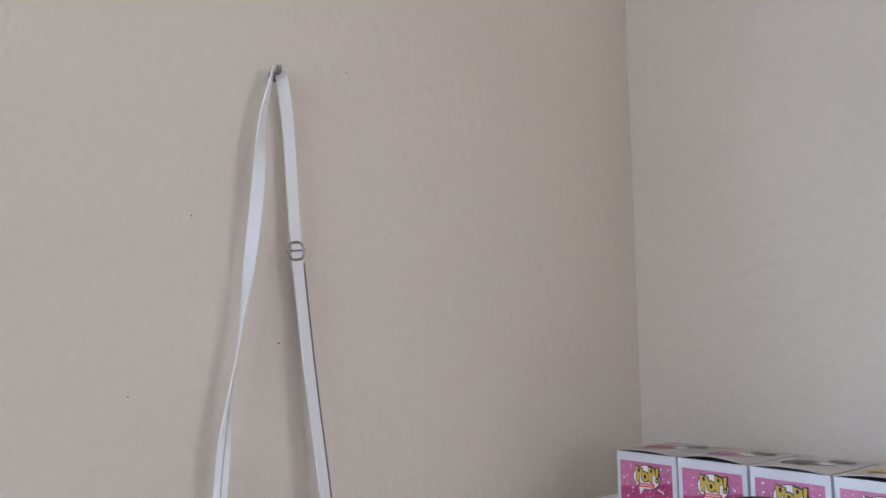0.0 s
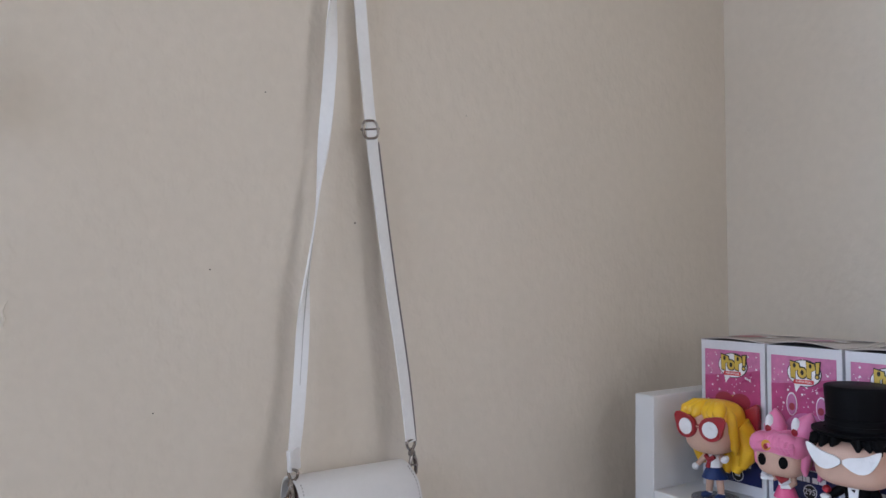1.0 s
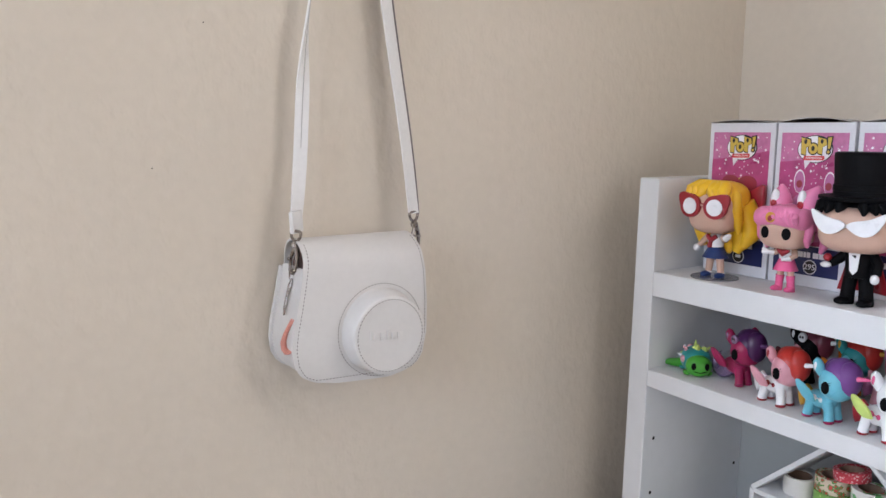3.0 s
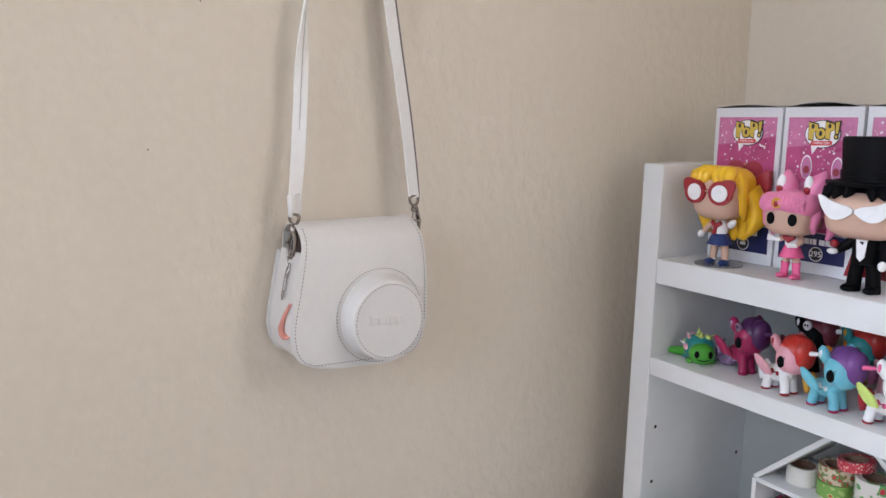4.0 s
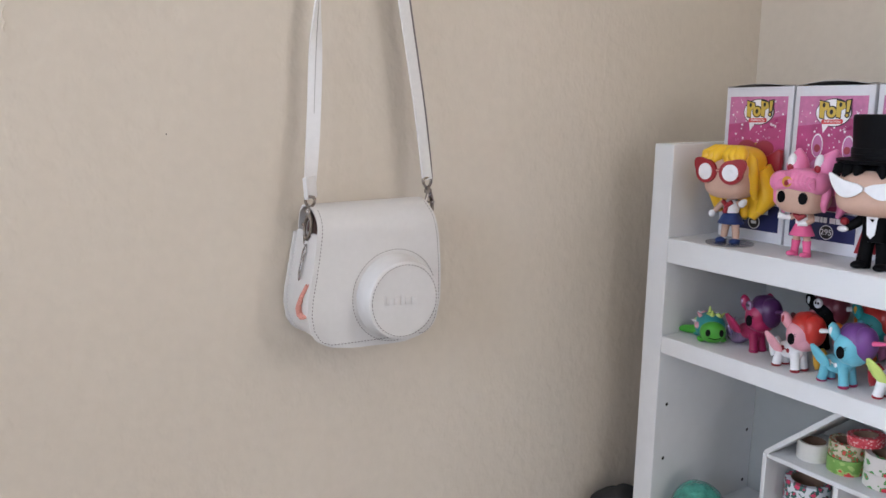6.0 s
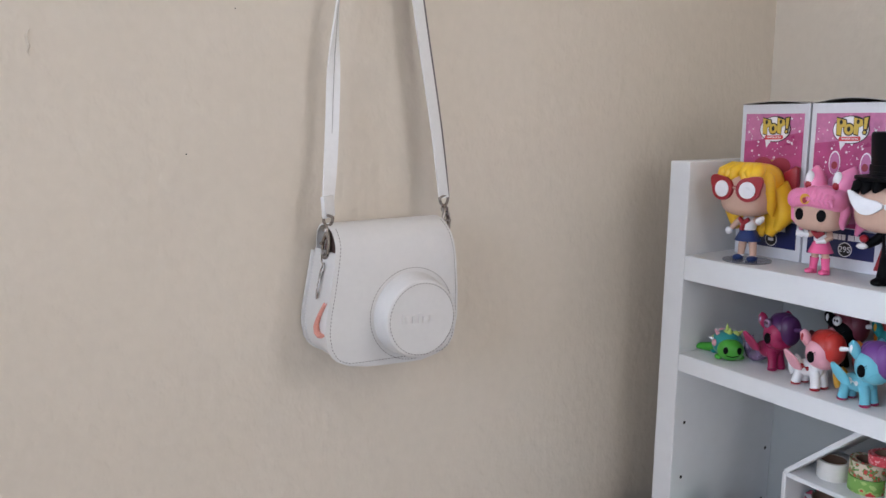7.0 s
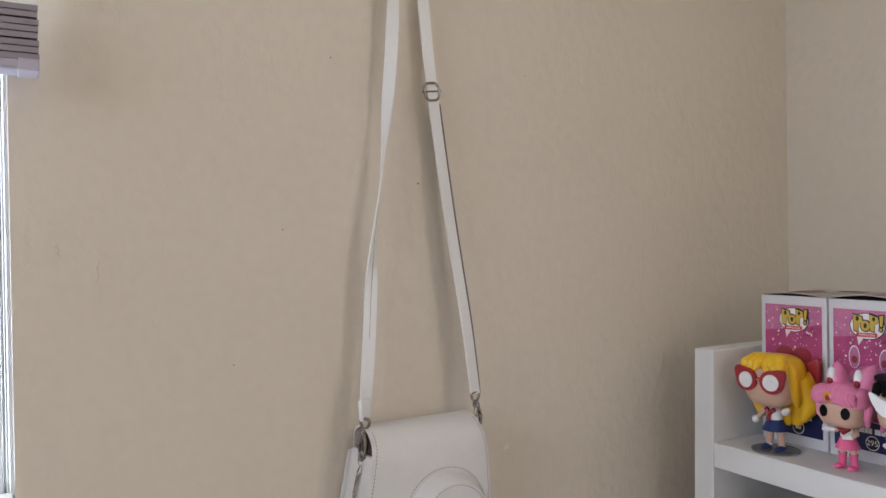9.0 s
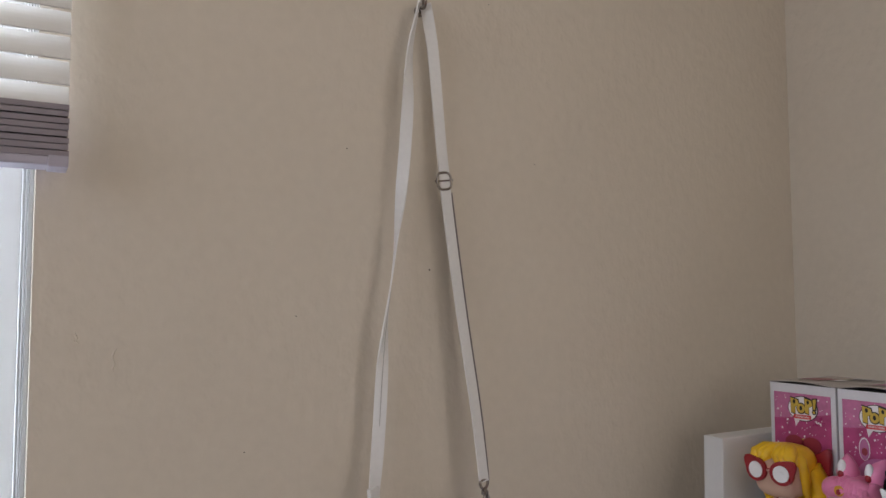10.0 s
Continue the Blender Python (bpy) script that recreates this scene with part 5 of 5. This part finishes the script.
def tape_print(name, base, a, b, scale):
    """Printed tape: spots of two colours on a base."""
    m = material(name, base, 0.4, grain=0.02, blotch=0.03)
    nt = m.node_tree
    n, link = nt.nodes, nt.links.new
    v, ramp = n.new("ShaderNodeTexVoronoi"), n.new("ShaderNodeValToRGB")
    v.inputs["Scale"].default_value = scale
    ramp.color_ramp.interpolation = "CONSTANT"
    ramp.color_ramp.elements[0].color = (*a, 1)
    ramp.color_ramp.elements[1].position, ramp.color_ramp.elements[1].color = 0.34, (*b, 1)
    e2 = ramp.color_ramp.elements.new(0.52)
    e2.color = (*base, 1)
    co = n.new("ShaderNodeTexCoord").outputs["Object"]
    warp, add = n.new("ShaderNodeTexNoise"), n.new("ShaderNodeVectorMath")
    warp.inputs["Scale"].default_value = scale * 1.4
    add.operation, add.inputs[1].default_value = "MULTIPLY_ADD", (0.9 / scale,) * 3
    link(co, warp.inputs["Vector"]), link(warp.outputs["Color"], add.inputs[0]), link(co, add.inputs[2]), link(add.outputs[0], v.inputs["Vector"])
    link(v.outputs["Distance"], ramp.inputs[0]), link(ramp.outputs[0], n["Principled BSDF"].inputs["Base Color"])
    return m


T_WHITE = plain("white_tape", (0.72, 0.70, 0.66), 0.5)
T_FLORAL = tape_print("floral_tape", (0.62, 0.52, 0.40), (0.55, 0.06, 0.05), (0.10, 0.25, 0.06), 220)
T_BERRY = tape_print("berry_tape", (0.70, 0.66, 0.62), (0.60, 0.03, 0.06), (0.12, 0.34, 0.10), 95)
T_RED = tape_print("red_tape", (0.50, 0.035, 0.055), (0.70, 0.50, 0.48), (0.60, 0.08, 0.10), 380)
T_GREEN = tape_print("green_tape", (0.20, 0.38, 0.08), (0.60, 0.05, 0.05), (0.40, 0.55, 0.18), 110)
T_CHERRY = tape_print("cherry_tape", (0.66, 0.68, 0.72), (0.62, 0.04, 0.12), (0.03, 0.12, 0.10), 130)
CORE = plain("brown_card_core", (0.20, 0.12, 0.08), 0.8)


def tape_roll(x, y, z, r, h, mat, label, rx=0.0, ry=0.0, hole=0.62):
    bm = bmesh.new()
    n = 36
    rows = []
    for rad, zz in ((r * 0.985, 0.0), (r, 0.0006), (r, h - 0.0006), (r * 0.985, h), (r * (hole + 0.05), h), (r * (hole + 0.05), 0.0)):
        rows.append([(rad * math.cos(2 * math.pi * k / n), rad * math.sin(2 * math.pi * k / n), zz) for k in range(n)])
    ring_sheet(bm, rows + rows[:1], caps=False)
    bmesh.ops.remove_doubles(bm, verts=bm.verts, dist=1e-6)
    bmesh.ops.recalc_face_normals(bm, faces=bm.faces)
    t = thing("tape_roll", x, y, z, label, "tape roll", "rolls of tape in the rack")
    t.matrix_world = pose(x, y, z, rx, ry, 0)
    part("tape", bm, mat, t, smooth=True)
    bm = bmesh.new()
    rows = []
    for rad, zz in ((r * (hole + 0.05), 0.0002), (r * (hole + 0.05), h - 0.0002), (r * hole, h - 0.0002), (r * hole, 0.0002)):
        rows.append([(rad * math.cos(2 * math.pi * k / n), rad * math.sin(2 * math.pi * k / n), zz) for k in range(n)])
    ring_sheet(bm, rows + rows[:1], caps=False)
    bmesh.ops.remove_doubles(bm, verts=bm.verts, dist=1e-6)
    bmesh.ops.recalc_face_normals(bm, faces=bm.faces)
    part("core", bm, CORE, t, smooth=True)
    return t


ZR = SHELF_LOW + RE + 0.0016
tape_roll(-0.170, -0.2230, ZR, 0.0150, 0.0185, T_WHITE, "plain white roll of paper tape", hole=0.75)
tape_roll(-0.168, -0.2560, ZR, 0.0165, 0.0150, T_GREEN, "green fruit-print roll of paper tape")
tape_roll(-0.166, -0.2555, ZR + 0.0152, 0.0168, 0.0150, T_FLORAL, "cream floral roll of paper tape on a stack")
tape_roll(-0.168, -0.2920, ZR, 0.0165, 0.0150, T_BERRY, "white berry-print roll of paper tape")
tape_roll(-0.168, -0.2925, ZR + 0.0152, 0.0168, 0.0170, T_BERRY, "white berry-print roll of paper tape on a stack")
tape_roll(-0.168, -0.2745, ZR + 0.0345, 0.0165, 0.0095, T_RED, "red printed roll of paper tape across the stacks", rx=-8)
tape_roll(-0.168, -0.3280, ZR, 0.0165, 0.0150, T_RED, "red printed roll of paper tape")
tape_roll(-0.168, -0.3280, ZR + 0.0152, 0.0165, 0.0170, T_CHERRY, "cherry-print roll of paper tape on a stack")
ZL = SHELF_LOW + 0.0056
for k, (mt, lb) in enumerate(((T_FLORAL, "cream floral roll of tape at a stack's foot"), (T_BERRY, "berry-print roll of tape within a stack"), (T_CHERRY, "cherry-print roll of tape with a brown core"))):
    tape_roll(-0.166, -0.2190, ZL + 0.0262 * k, 0.0225, 0.0260, mt, lb, hole=0.68)
for k, (mt, lb) in enumerate(((T_RED, "red printed roll of tape at a stack's foot"), (T_FLORAL, "cream floral roll of tape with a brown core"))):
    tape_roll(-0.166, -0.3150, ZL + 0.0262 * k, 0.0225, 0.0260, mt, lb, hole=0.68)

BALL = material("green_crackle_glass", (0.09, 0.40, 0.32), 0.14, metal=0.45, grain=0.25, scale=160, blotch=0.3, blotch_scale=60, bump=0.004, bump_scale=130, coat=0.6)
bm = bmesh.new()
blob(bm, (0, 0, 0.0290), (0.0285, 0.0285, 0.0290), 1, 0, 40, 26)
for v in bm.verts:
    v.co *= 1 + 0.022 * noise.noise(v.co * 110)
ball = finish(bm, "glass_ball", BALL, None, True, 80)
ball.location = (-0.226, -0.1320, SHELF_LOW + 0.0004)
tagged(ball, "shiny crackled mint-green glass ball on the lower board", "ornament")

# black cloth bag on the desk, between the unit and the wall
bm = bmesh.new()
blob(bm, (0, 0, 0.079), (0.045, 0.026, 0.079), 0.75, 0, 32, 22)
for v in bm.verts:
    q = noise.noise(v.co * 38) * 0.007 + noise.noise(v.co * 90) * 0.003
    v.co += Vector((v.co.x, v.co.y, 0)).normalized() * q
    v.co.z = max(0.0, v.co.z + q * 0.4)
    if v.co.z > 0.15:
        v.co.x *= 1 - (v.co.z - 0.15) * 18
bag = thing("cloth_bag", -0.250, -0.036, 0.7455, "black crumpled cloth bag standing on the desk", "bag")
part("pouch", bm, BLACK, bag, smooth=True, sharp=70)
